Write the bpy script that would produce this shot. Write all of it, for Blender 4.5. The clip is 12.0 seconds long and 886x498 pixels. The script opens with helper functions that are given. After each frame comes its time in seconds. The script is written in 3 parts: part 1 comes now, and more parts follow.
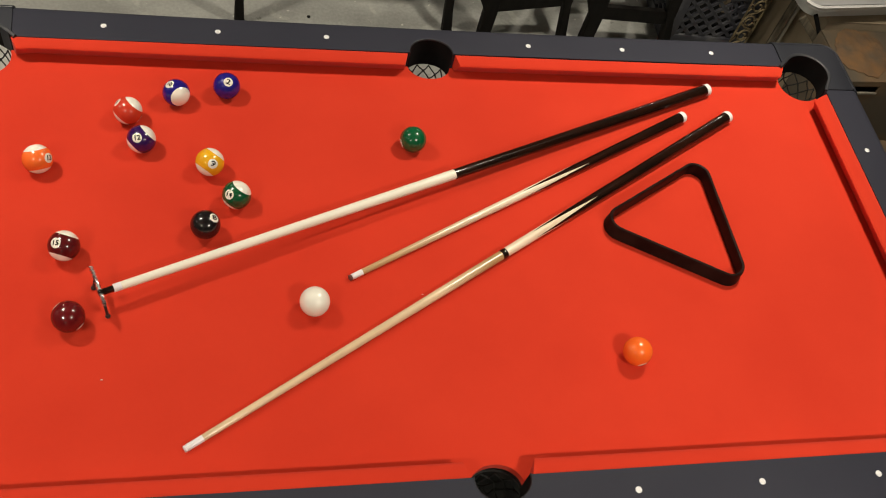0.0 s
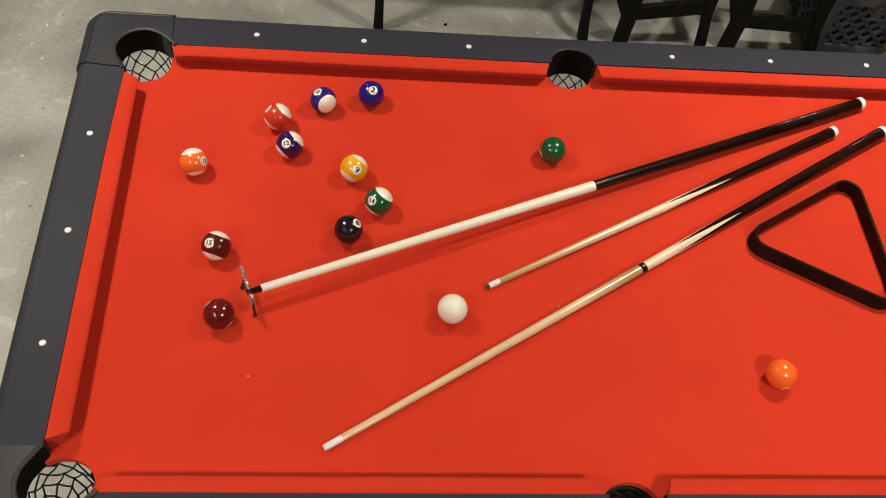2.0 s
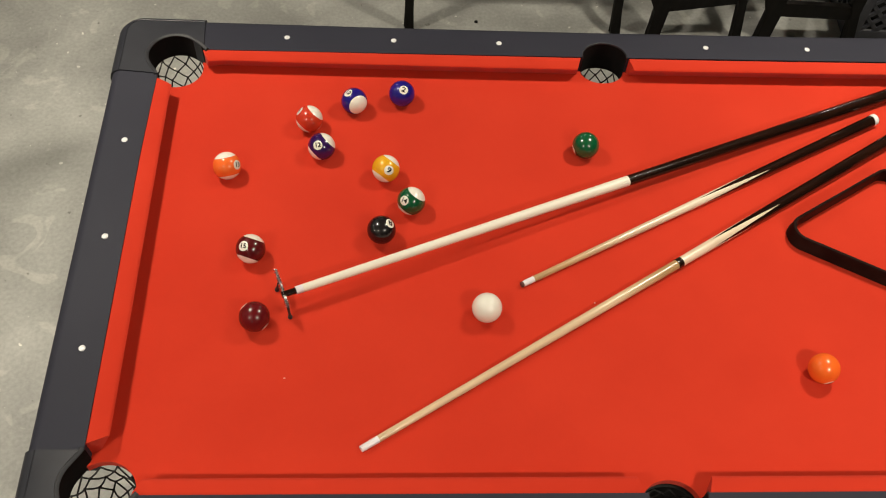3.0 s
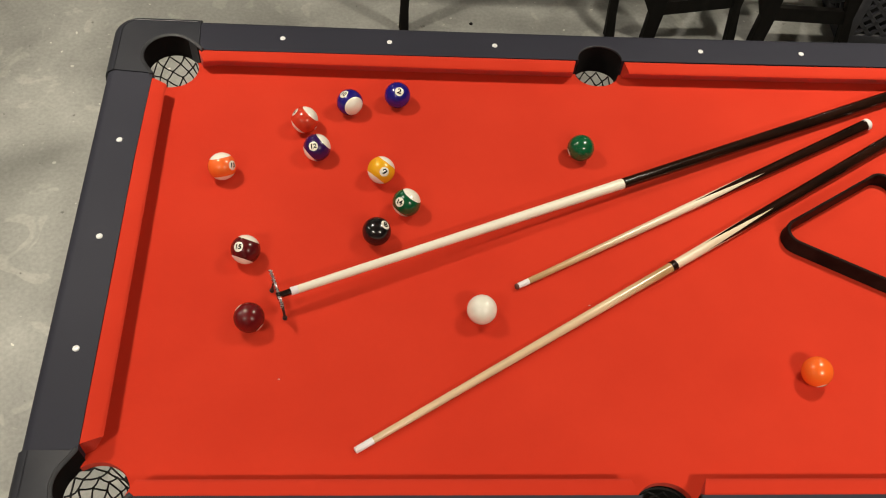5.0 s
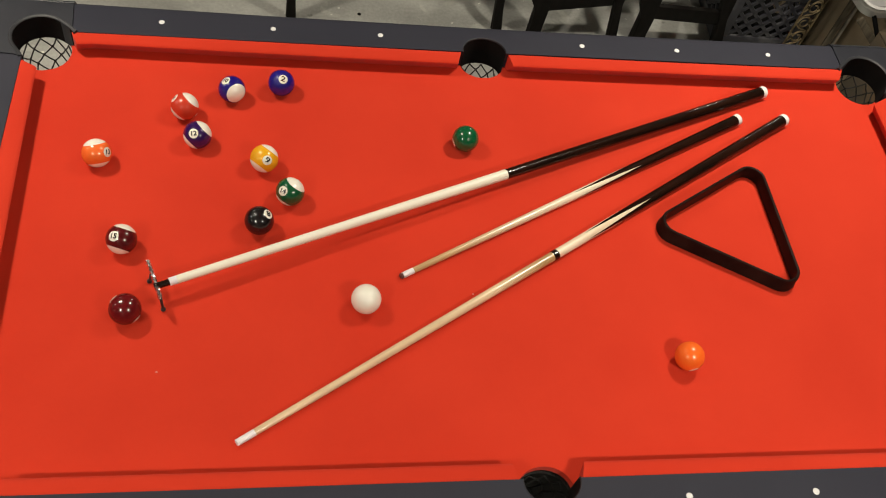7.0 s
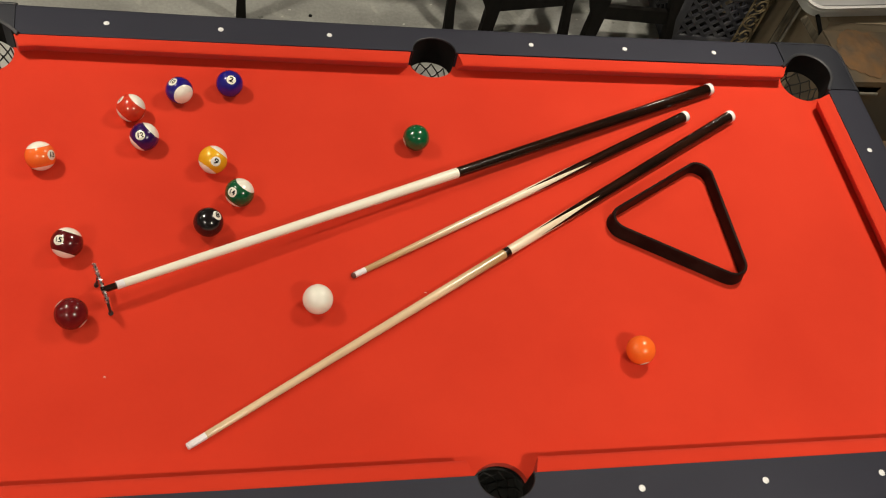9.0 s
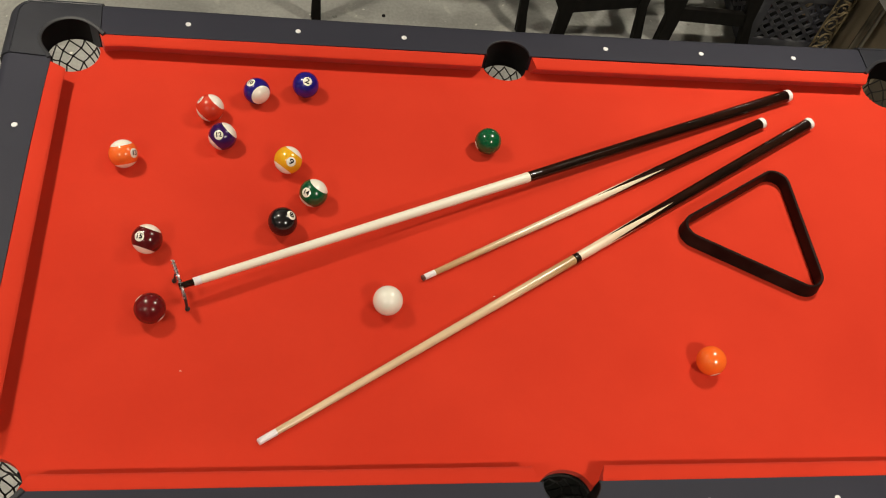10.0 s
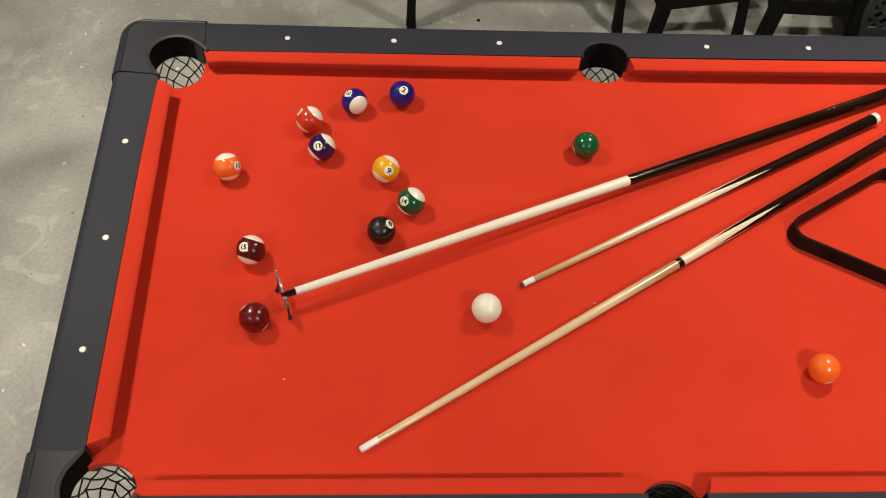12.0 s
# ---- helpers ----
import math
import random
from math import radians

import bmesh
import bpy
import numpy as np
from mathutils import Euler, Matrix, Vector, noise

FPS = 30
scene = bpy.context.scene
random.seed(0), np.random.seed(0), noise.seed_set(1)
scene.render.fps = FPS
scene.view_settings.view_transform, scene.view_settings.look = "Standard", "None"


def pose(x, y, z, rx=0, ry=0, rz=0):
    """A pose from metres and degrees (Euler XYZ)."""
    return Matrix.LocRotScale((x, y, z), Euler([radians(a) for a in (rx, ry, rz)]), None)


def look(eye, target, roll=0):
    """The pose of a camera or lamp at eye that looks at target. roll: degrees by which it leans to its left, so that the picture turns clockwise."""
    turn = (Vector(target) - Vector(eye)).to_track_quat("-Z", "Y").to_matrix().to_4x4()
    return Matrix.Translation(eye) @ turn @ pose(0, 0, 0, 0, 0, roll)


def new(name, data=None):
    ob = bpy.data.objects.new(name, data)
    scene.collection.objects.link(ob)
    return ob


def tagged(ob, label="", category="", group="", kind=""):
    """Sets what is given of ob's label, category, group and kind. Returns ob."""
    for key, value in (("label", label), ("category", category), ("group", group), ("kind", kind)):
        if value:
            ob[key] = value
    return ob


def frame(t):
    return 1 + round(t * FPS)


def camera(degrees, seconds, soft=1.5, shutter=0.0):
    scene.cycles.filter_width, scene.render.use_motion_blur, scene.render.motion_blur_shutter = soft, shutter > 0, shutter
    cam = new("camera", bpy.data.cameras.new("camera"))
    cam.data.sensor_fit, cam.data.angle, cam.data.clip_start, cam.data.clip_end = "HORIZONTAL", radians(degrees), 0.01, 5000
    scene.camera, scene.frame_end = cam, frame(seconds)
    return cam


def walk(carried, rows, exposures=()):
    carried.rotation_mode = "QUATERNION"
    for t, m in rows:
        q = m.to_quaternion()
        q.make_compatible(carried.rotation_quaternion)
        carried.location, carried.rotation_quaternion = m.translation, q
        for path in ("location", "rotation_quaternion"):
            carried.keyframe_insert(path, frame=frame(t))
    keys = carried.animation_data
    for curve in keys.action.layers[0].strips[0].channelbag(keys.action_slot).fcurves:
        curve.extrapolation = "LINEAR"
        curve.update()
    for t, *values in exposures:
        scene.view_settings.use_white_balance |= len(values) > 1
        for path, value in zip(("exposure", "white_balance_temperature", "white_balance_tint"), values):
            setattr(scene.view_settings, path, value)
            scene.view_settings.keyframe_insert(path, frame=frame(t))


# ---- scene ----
cam = camera(51.2, 12.0, soft=1.1)
PATH = [
    (0, (-0.448, -1.037, 2.294), (-0.009, 0.05, 0.674), 17.8),
    (0.5, (-0.471, -1.028, 2.292), (-0.082, 0.057, 0.658), 16.8),
    (1, (-0.481, -1.026, 2.3), (-0.155, 0.064, 0.655), 15.0),
    (1.5, (-0.491, -1.027, 2.297), (-0.232, 0.078, 0.65), 12.6),
    (2, (-0.491, -1.028, 2.298), (-0.3, 0.087, 0.649), 9.7),
    (2.5, (-0.493, -1.02, 2.298), (-0.344, 0.092, 0.642), 7.5),
    (3, (-0.484, -1.022, 2.294), (-0.372, 0.091, 0.636), 5.3),
    (3.87, (-0.479, -1.021, 2.295), (-0.384, 0.091, 0.635), 4.3),
    (5, (-0.49, -1.022, 2.295), (-0.361, 0.093, 0.64), 6.3),
    (5.5, (-0.492, -1.023, 2.298), (-0.325, 0.091, 0.645), 8.6),
    (6, (-0.491, -1.027, 2.295), (-0.264, 0.084, 0.648), 11.3),
    (6.5, (-0.485, -1.026, 2.298), (-0.192, 0.071, 0.652), 13.8),
    (7, (-0.472, -1.03, 2.291), (-0.115, 0.062, 0.653), 15.7),
    (7.5, (-0.463, -1.036, 2.289), (-0.04, 0.047, 0.661), 17.6),
    (7.7, (-0.46, -1.043, 2.292), (-0.014, 0.047, 0.676), 18.0),
    (8.34, (-0.443, -1.045, 2.292), (0.045, 0.042, 0.684), 19.0),
    (9.0, (-0.456, -1.04, 2.288), (-0.014, 0.05, 0.668), 18.0),
    (9.3, (-0.467, -1.035, 2.282), (-0.061, 0.056, 0.656), 17.2),
    (9.5, (-0.469, -1.025, 2.293), (-0.09, 0.06, 0.656), 16.4),
    (10, (-0.471, -1.03, 2.3), (-0.163, 0.065, 0.655), 14.2),
    (10.5, (-0.481, -1.019, 2.308), (-0.24, 0.078, 0.653), 11.9),
    (11, (-0.482, -1.016, 2.313), (-0.307, 0.086, 0.653), 9.1),
    (11.5, (-0.476, -1.015, 2.307), (-0.349, 0.091, 0.645), 6.5),
    (12, (-0.471, -1.017, 2.3), (-0.373, 0.09, 0.638), 4.6),
]
walk(cam, [(t, look(eye, target, roll)) for t, eye, target, roll in PATH], [(0.0, -1.0), (12.0, -1.0)])

# ---- light: recessed ceiling downlights on a grid, and the faint glow of a closed room ----
CEILING = 2.6
world = bpy.data.worlds.new("world")
scene.world = world
world.use_nodes = True
world.node_tree.nodes["Background"].inputs["Color"].default_value = (1.0, 0.93, 0.84, 1)
world.node_tree.nodes["Background"].inputs["Strength"].default_value = 0.02
LAMPS = [  # x, y, watts, spread of the beam
    (-1.55, 0.68, 38, 118), (0.77, 0.62, 35, 118), (-1.65, -1.52, 43, 126), (0.67, -1.56, 52, 126),
    (-2.4, 3.55, 26, 150), (-0.48, 3.85, 13, 150), (2.0, 3.8, 44, 150), (-3.75, 0.68, 28, 150), (-4.1, -1.5, 28, 150), (-1.55, -5.0, 20, 150),
]

# ---- materials ----


def rgb(c):
    return (c[0], c[1], c[2], 1.0)


def mat(name, colour, rough=0.5, metal=0.0, second=None, scale=8.0, amount=0.5, bump=0.0, bump_scale=200.0, coat=0.0,
        detail=6.0, coords="Object", stretch=(1, 1, 1), spec=0.5, rough_var=0.0, lo=0.35, hi=0.7, sheen=0.0, coat_rough=0.16):
    """A surface with a mottled second colour and fine relief."""
    m = bpy.data.materials.new(name)
    m.use_nodes = True
    nt = m.node_tree
    p = nt.nodes["Principled BSDF"]
    p.inputs["Base Color"].default_value = rgb(colour)
    p.inputs["Roughness"].default_value = rough
    p.inputs["Metallic"].default_value = metal
    p.inputs["Coat Weight"].default_value = coat
    p.inputs["Coat Roughness"].default_value = coat_rough
    p.inputs["Specular IOR Level"].default_value = spec
    if sheen:
        p.inputs["Sheen Weight"].default_value = sheen
        p.inputs["Sheen Roughness"].default_value = 0.5
    tc = nt.nodes.new("ShaderNodeTexCoord")
    mp = nt.nodes.new("ShaderNodeMapping")
    mp.inputs["Scale"].default_value = stretch
    nt.links.new(tc.outputs[coords], mp.inputs["Vector"])
    if second:
        n = nt.nodes.new("ShaderNodeTexNoise")
        n.inputs["Scale"].default_value = scale
        n.inputs["Detail"].default_value = detail
        r = nt.nodes.new("ShaderNodeValToRGB")
        r.color_ramp.elements[0].position, r.color_ramp.elements[1].position = lo, hi
        r.color_ramp.elements[0].color = rgb(colour)
        mix = [a + (b - a) * amount for a, b in zip(colour, second)]
        r.color_ramp.elements[1].color = rgb(mix)
        nt.links.new(mp.outputs["Vector"], n.inputs["Vector"])
        nt.links.new(n.outputs["Fac"], r.inputs["Fac"])
        nt.links.new(r.outputs["Color"], p.inputs["Base Color"])
        if rough_var:
            mr = nt.nodes.new("ShaderNodeMapRange")
            mr.inputs["To Min"].default_value, mr.inputs["To Max"].default_value = rough - rough_var, rough + rough_var
            nt.links.new(n.outputs["Fac"], mr.inputs["Value"])
            nt.links.new(mr.outputs["Result"], p.inputs["Roughness"])
    if bump:
        n2 = nt.nodes.new("ShaderNodeTexNoise")
        n2.inputs["Scale"].default_value = bump_scale
        n2.inputs["Detail"].default_value = 3
        b = nt.nodes.new("ShaderNodeBump")
        b.inputs["Strength"].default_value = bump
        b.inputs["Distance"].default_value = 0.002
        nt.links.new(mp.outputs["Vector"], n2.inputs["Vector"])
        nt.links.new(n2.outputs["Fac"], b.inputs["Height"])
        nt.links.new(b.outputs["Normal"], p.inputs["Normal"])
    return m


def shaft_material(name, near, far, z0, z1):
    """Lacquered wood that pales along the cue, with long grain."""
    m = mat(name, near, 0.26, second=[c * 0.7 for c in near], scale=14, amount=0.7, stretch=(9, 9, 0.8), coat=0.4)
    nt = m.node_tree
    p = nt.nodes["Principled BSDF"]
    old = p.inputs["Base Color"].links[0].from_socket
    tc = nt.nodes.new("ShaderNodeTexCoord")
    sp = nt.nodes.new("ShaderNodeSeparateXYZ")
    nt.links.new(tc.outputs["Object"], sp.inputs["Vector"])
    mr = nt.nodes.new("ShaderNodeMapRange")
    mr.inputs["From Min"].default_value, mr.inputs["From Max"].default_value = z0, z1
    nt.links.new(sp.outputs["Z"], mr.inputs["Value"])
    x = nt.nodes.new("ShaderNodeMix")
    x.data_type = "RGBA"
    x.inputs["B"].default_value = rgb(far)
    nt.links.new(mr.outputs["Result"], x.inputs["Factor"])
    nt.links.new(old, x.inputs["A"])
    nt.links.new(x.outputs["Result"], p.inputs["Base Color"])
    return m


def turned_lacquer(colour, second):
    """Glossy lacquer on turned wood: the fine lathe marks stretch every highlight along the stick."""
    m = mat("dark_brown_lacquer", colour, 0.09, second=second, scale=12, amount=0.7, stretch=(7, 7, 0.6))
    nt = m.node_tree
    p = nt.nodes["Principled BSDF"]
    tan = nt.nodes.new("ShaderNodeTangent")
    tan.direction_type, tan.axis = "RADIAL", "Z"
    p.inputs["Anisotropic"].default_value = 0.93
    p.inputs["Anisotropic Rotation"].default_value = 0.25
    nt.links.new(tan.outputs["Tangent"], p.inputs["Tangent"])
    return m


def concrete_material():
    """Old grey concrete: broad pale and dark clouds, trowel streaks, scuffs and pits."""
    m = bpy.data.materials.new("concrete")
    m.use_nodes = True
    nt = m.node_tree
    p = nt.nodes["Principled BSDF"]
    tc = nt.nodes.new("ShaderNodeTexCoord")

    def cloud(scale, detail, lo, hi, c0, c1, distort=0.0, stretch=(1, 1, 1)):
        mp = nt.nodes.new("ShaderNodeMapping")
        mp.inputs["Scale"].default_value = stretch
        n = nt.nodes.new("ShaderNodeTexNoise")
        n.inputs["Scale"].default_value = scale
        n.inputs["Detail"].default_value = detail
        n.inputs["Distortion"].default_value = distort
        r = nt.nodes.new("ShaderNodeValToRGB")
        r.color_ramp.elements[0].position, r.color_ramp.elements[1].position = lo, hi
        r.color_ramp.elements[0].color, r.color_ramp.elements[1].color = rgb(c0), rgb(c1)
        nt.links.new(tc.outputs["Object"], mp.inputs["Vector"])
        nt.links.new(mp.outputs["Vector"], n.inputs["Vector"])
        nt.links.new(n.outputs["Fac"], r.inputs["Fac"])
        return n, r

    def mix(kind, fac, a, b):
        x = nt.nodes.new("ShaderNodeMix")
        x.data_type, x.blend_type = "RGBA", kind
        x.inputs["Factor"].default_value = fac
        nt.links.new(a, x.inputs["A"])
        nt.links.new(b, x.inputs["B"])
        return x.outputs["Result"]

    n1, big = cloud(1.6, 8, 0.35, 0.65, (0.265, 0.267, 0.254), (0.43, 0.432, 0.412), 0.8)
    n2, streak = cloud(4.0, 10, 0.34, 0.68, (0.80, 0.80, 0.785), (1.10, 1.10, 1.085), 0.5, (1.0, 0.7, 1))
    n3, scuff = cloud(7.0, 10, 0.58, 0.63, (1, 1, 1), (1.26, 1.25, 1.23), 1.4)
    n5, grit = cloud(85.0, 4, 0.30, 0.72, (0.88, 0.88, 0.87), (1.10, 1.10, 1.09))
    n6, flecks = cloud(44.0, 1, 0.755, 0.775, (1, 1, 1), (1.9, 1.88, 1.84))
    n4, pits = cloud(32.0, 3, 0.25, 0.30, (0.5, 0.5, 0.48), (1, 1, 1))
    c = mix("MULTIPLY", 1.0, big.outputs["Color"], streak.outputs["Color"])
    c = mix("MULTIPLY", 0.8, c, scuff.outputs["Color"])
    c = mix("MULTIPLY", 1.0, c, grit.outputs["Color"])
    c = mix("MULTIPLY", 1.0, c, flecks.outputs["Color"])
    c = mix("MULTIPLY", 1.0, c, pits.outputs["Color"])
    nt.links.new(c, p.inputs["Base Color"])
    mr = nt.nodes.new("ShaderNodeMapRange")
    mr.inputs["To Min"].default_value, mr.inputs["To Max"].default_value = 0.32, 0.62
    nt.links.new(n2.outputs["Fac"], mr.inputs["Value"])
    nt.links.new(mr.outputs["Result"], p.inputs["Roughness"])
    b = nt.nodes.new("ShaderNodeBump")
    b.inputs["Strength"].default_value, b.inputs["Distance"].default_value = 0.25, 0.004
    nt.links.new(n3.outputs["Fac"], b.inputs["Height"])
    nt.links.new(b.outputs["Normal"], p.inputs["Normal"])
    return m


CONCRETE = concrete_material()
PLASTER = mat("painted_plaster", (0.42, 0.40, 0.36), 0.8, second=(0.32, 0.30, 0.27), scale=3, amount=0.6, bump=0.2, bump_scale=60)
DARK_WALL = mat("unseen_dark_wall", (0.22, 0.20, 0.18), 0.85, second=(0.14, 0.13, 0.12), scale=4, amount=0.7, bump=0.3, bump_scale=40)
CEIL = mat("unseen_dark_ceiling", (0.27, 0.24, 0.20), 0.85, second=(0.20, 0.18, 0.15), scale=2, amount=0.6)
CLOTH = mat("red_cloth", (0.60, 0.040, 0.0165), 0.92, second=(0.54, 0.033, 0.0135), scale=5, amount=0.8, bump=0.25, bump_scale=900, spec=0.12, sheen=0.06)
RAIL = mat("charcoal_laminate", (0.0250, 0.0260, 0.0385), 0.62, second=(0.033, 0.034, 0.048), scale=3, amount=0.8, bump=0.06, bump_scale=700, spec=0.22)
CASTING = mat("charcoal_moulded_plastic", (0.020, 0.0215, 0.029), 0.46, spec=0.35, second=(0.031, 0.033, 0.042), scale=18, amount=0.7, bump=0.05, bump_scale=500, rough_var=0.1)
LINER = mat("black_rubber", (0.017, 0.018, 0.023), 0.55, second=(0.034, 0.035, 0.04), scale=30, amount=0.6, bump=0.1, bump_scale=300)
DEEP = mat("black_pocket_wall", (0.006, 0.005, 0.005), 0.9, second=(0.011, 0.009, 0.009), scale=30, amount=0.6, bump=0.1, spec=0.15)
CORD = mat("black_cord", (0.014, 0.013, 0.013), 0.8, second=(0.03, 0.03, 0.03), scale=200, amount=0.6, bump=0.3, bump_scale=900)
SIGHT = mat("pearl_plastic", (0.83, 0.83, 0.83), 0.3, second=(0.6, 0.6, 0.62), scale=160, amount=0.6, bump=0.15, bump_scale=400)
FRAME = mat("black_laminate_and_shade", (0.003, 0.003, 0.003), 0.9, second=(0.006, 0.006, 0.006), scale=6, amount=0.5, spec=0.2)
PALE = mat("pale_lacquered_maple", (0.82, 0.70, 0.53), 0.25, second=(0.60, 0.45, 0.28), scale=14, amount=0.6, stretch=(9, 9, 0.8), coat=0.4)
SHORT_SHAFT = shaft_material("short_cue_maple", (0.54, 0.35, 0.17), (0.80, 0.70, 0.54), 0.10, 0.45)
LONG_SHAFT = shaft_material("long_cue_maple", (0.74, 0.56, 0.35), (0.42, 0.27, 0.12), 0.58, 0.70)
IVORY = mat("ivory_lacquer", (0.84, 0.81, 0.69), 0.42, second=(0.76, 0.71, 0.57), scale=9, amount=0.7, stretch=(4, 4, 0.6), coat=0.05)
LACQUER = turned_lacquer((0.006, 0.003, 0.002), (0.030, 0.009, 0.005))
FERRULE = mat("white_ferrule", (0.80, 0.78, 0.80), 0.35, second=(0.7, 0.66, 0.66), scale=60, amount=0.5)
LEATHER = mat("leather_tip", (0.16, 0.05, 0.035), 0.8, second=(0.07, 0.03, 0.03), scale=120, amount=0.7, bump=0.3)
WHITECAP = mat("white_plastic_cap", (0.80, 0.79, 0.78), 0.35, second=(0.7, 0.69, 0.68), scale=50, amount=0.5)
RUBBER = mat("black_rubber_bumper", (0.02, 0.02, 0.02), 0.6, second=(0.035, 0.035, 0.035), scale=60, amount=0.5)
SPARKLE = mat("twisted_chrome", (0.86, 0.83, 0.82), 0.27, metal=1.0, second=(0.6, 0.55, 0.54), scale=160, amount=0.6)
RACK = mat("dark_brown_plastic", (0.010, 0.0042, 0.0035), 0.45, spec=0.10, second=(0.03, 0.015, 0.012), scale=30, amount=0.6, rough_var=0.08)
LINT = mat("white_lint", (0.8, 0.75, 0.7), 0.9, second=(0.6, 0.5, 0.45), scale=300, amount=0.5)
STOOL = mat("black_stained_wood", (0.0045, 0.004, 0.0035), 0.6, second=(0.010, 0.008, 0.007), spec=0.14, scale=10, amount=0.7, stretch=(6, 6, 0.7))
CRATE = mat("dark_grey_crate_plastic", (0.040, 0.041, 0.052), 0.42, second=(0.16, 0.16, 0.17), scale=16, amount=0.6, lo=0.5, hi=0.75)
BRASS = mat("tarnished_brass", (0.38, 0.30, 0.17), 0.6, metal=0.5, second=(0.06, 0.042, 0.025), scale=22, amount=1.0, bump=0.3, bump_scale=120)
CARD = mat("brown_cardboard", (0.36, 0.29, 0.20), 0.85, second=(0.22, 0.17, 0.11), scale=5, amount=0.9, bump=0.25, bump_scale=90)
CARD_OLD = mat("stained_cardboard", (0.105, 0.084, 0.058), 0.85, second=(0.17, 0.108, 0.055), scale=5, amount=0.9, bump=0.3, bump_scale=60, lo=0.45, hi=0.62)
PAPER = mat("brown_paper", (0.20, 0.105, 0.042), 0.9, second=(0.10, 0.075, 0.05), scale=16, amount=1.0, bump=0.25, bump_scale=40)
TUB = mat("cloudy_white_plastic", (0.78, 0.78, 0.77), 0.35, second=(0.66, 0.66, 0.66), scale=14, amount=0.6)
GREYBAG = mat("grey_flat_contents", (0.5, 0.5, 0.51), 0.5, second=(0.38, 0.38, 0.40), scale=9, amount=0.7)
TIMBER = mat("old_grey_brown_timber", (0.060, 0.048, 0.034), 0.75, second=(0.17, 0.145, 0.10), scale=12, amount=0.8, stretch=(8, 8, 0.8), bump=0.3, bump_scale=60)
PALE_TIMBER = mat("pale_worn_timber", (0.34, 0.31, 0.25), 0.7, second=(0.08, 0.07, 0.055), scale=10, amount=0.8, stretch=(8, 8, 0.8), bump=0.2, bump_scale=60)
BALL_WHITE = (0.87, 0.84, 0.74)


def ball_material(name, colour, stripe):
    """Polished resin. A striped ball is white outside the band about its own z axis."""
    m = bpy.data.materials.new(name)
    m.use_nodes = True
    nt = m.node_tree
    p = nt.nodes["Principled BSDF"]
    p.inputs["Roughness"].default_value = 0.18
    p.inputs["IOR"].default_value = 1.68
    tc = nt.nodes.new("ShaderNodeTexCoord")
    n = nt.nodes.new("ShaderNodeTexNoise")
    n.inputs["Scale"].default_value = 60
    n.inputs["Detail"].default_value = 5
    nt.links.new(tc.outputs["Object"], n.inputs["Vector"])
    r = nt.nodes.new("ShaderNodeValToRGB")
    r.color_ramp.elements[0].color = rgb([c * 0.9 for c in colour])
    r.color_ramp.elements[1].color = rgb(colour)
    nt.links.new(n.outputs["Fac"], r.inputs["Fac"])
    out = r.outputs["Color"]
    if stripe:
        s = nt.nodes.new("ShaderNodeSeparateXYZ")
        nt.links.new(tc.outputs["Object"], s.inputs["Vector"])
        a = nt.nodes.new("ShaderNodeMath")
        a.operation = "ABSOLUTE"
        nt.links.new(s.outputs["Z"], a.inputs[0])
        g = nt.nodes.new("ShaderNodeMapRange")
        g.inputs["From Min"].default_value, g.inputs["From Max"].default_value = 0.0184, 0.0189
        nt.links.new(a.outputs["Value"], g.inputs["Value"])
        x = nt.nodes.new("ShaderNodeMix")
        x.data_type = "RGBA"
        x.inputs["B"].default_value = rgb(BALL_WHITE)
        nt.links.new(g.outputs["Result"], x.inputs["Factor"])
        nt.links.new(out, x.inputs["A"])
        out = x.outputs["Result"]
    nt.links.new(out, p.inputs["Base Color"])
    return m


# ---- mesh helpers ----


def finish(bm, name, material, smooth=None):
    bmesh.ops.recalc_face_normals(bm, faces=bm.faces)
    if smooth is not None:
        for f in bm.faces:
            f.smooth = True
        lim = radians(smooth)
        for e in bm.edges:
            e.smooth = not (len(e.link_faces) == 2 and e.calc_face_angle(0) > lim)
    me = bpy.data.meshes.new(name)
    bm.to_mesh(me)
    bm.free()
    me.materials.append(material)
    return me


def part(name, bm, material, parent=None, label="", smooth=35):
    ob = new(name, finish(bm, name, material, smooth))
    if parent:
        ob.parent = parent
    if label:
        tagged(ob, label)
    return ob


def thing(name, label, category, at=(0, 0, 0), group="", kind="", turn=0):
    e = new(name)
    e.empty_display_size = 0.05
    e.matrix_basis = pose(*at, 0, 0, turn)
    return tagged(e, label, category, group, kind)


def loft(bm, rings, caps=True, closed=True):
    """Skin over rings of equal length."""
    rows = [[bm.verts.new(p) for p in ring] for ring in rings]
    n = len(rows[0])
    for a, b in zip(rows, rows[1:]):
        for i in range(n if closed else n - 1):
            j = (i + 1) % n
            bm.faces.new((a[i], a[j], b[j], b[i]))
    if caps:
        for row in (rows[0], rows[-1]):
            f = bm.faces.new(row)
            bmesh.ops.triangulate(bm, faces=[f])
    return rows


def box(bm, x0, x1, y0, y1, z0, z1, bevel=0.0, m=None):
    made = bmesh.ops.create_cube(bm, size=1.0)
    vs = made["verts"]
    for v in vs:
        v.co = Vector(((x0 + x1) / 2 + v.co.x * (x1 - x0), (y0 + y1) / 2 + v.co.y * (y1 - y0), (z0 + z1) / 2 + v.co.z * (z1 - z0)))
    if m:
        for v in vs:
            v.co = m @ v.co
    if bevel:
        es = list({e for v in vs for e in v.link_edges})
        bmesh.ops.bevel(bm, geom=es, offset=bevel, segments=2, affect="EDGES", profile=0.5)


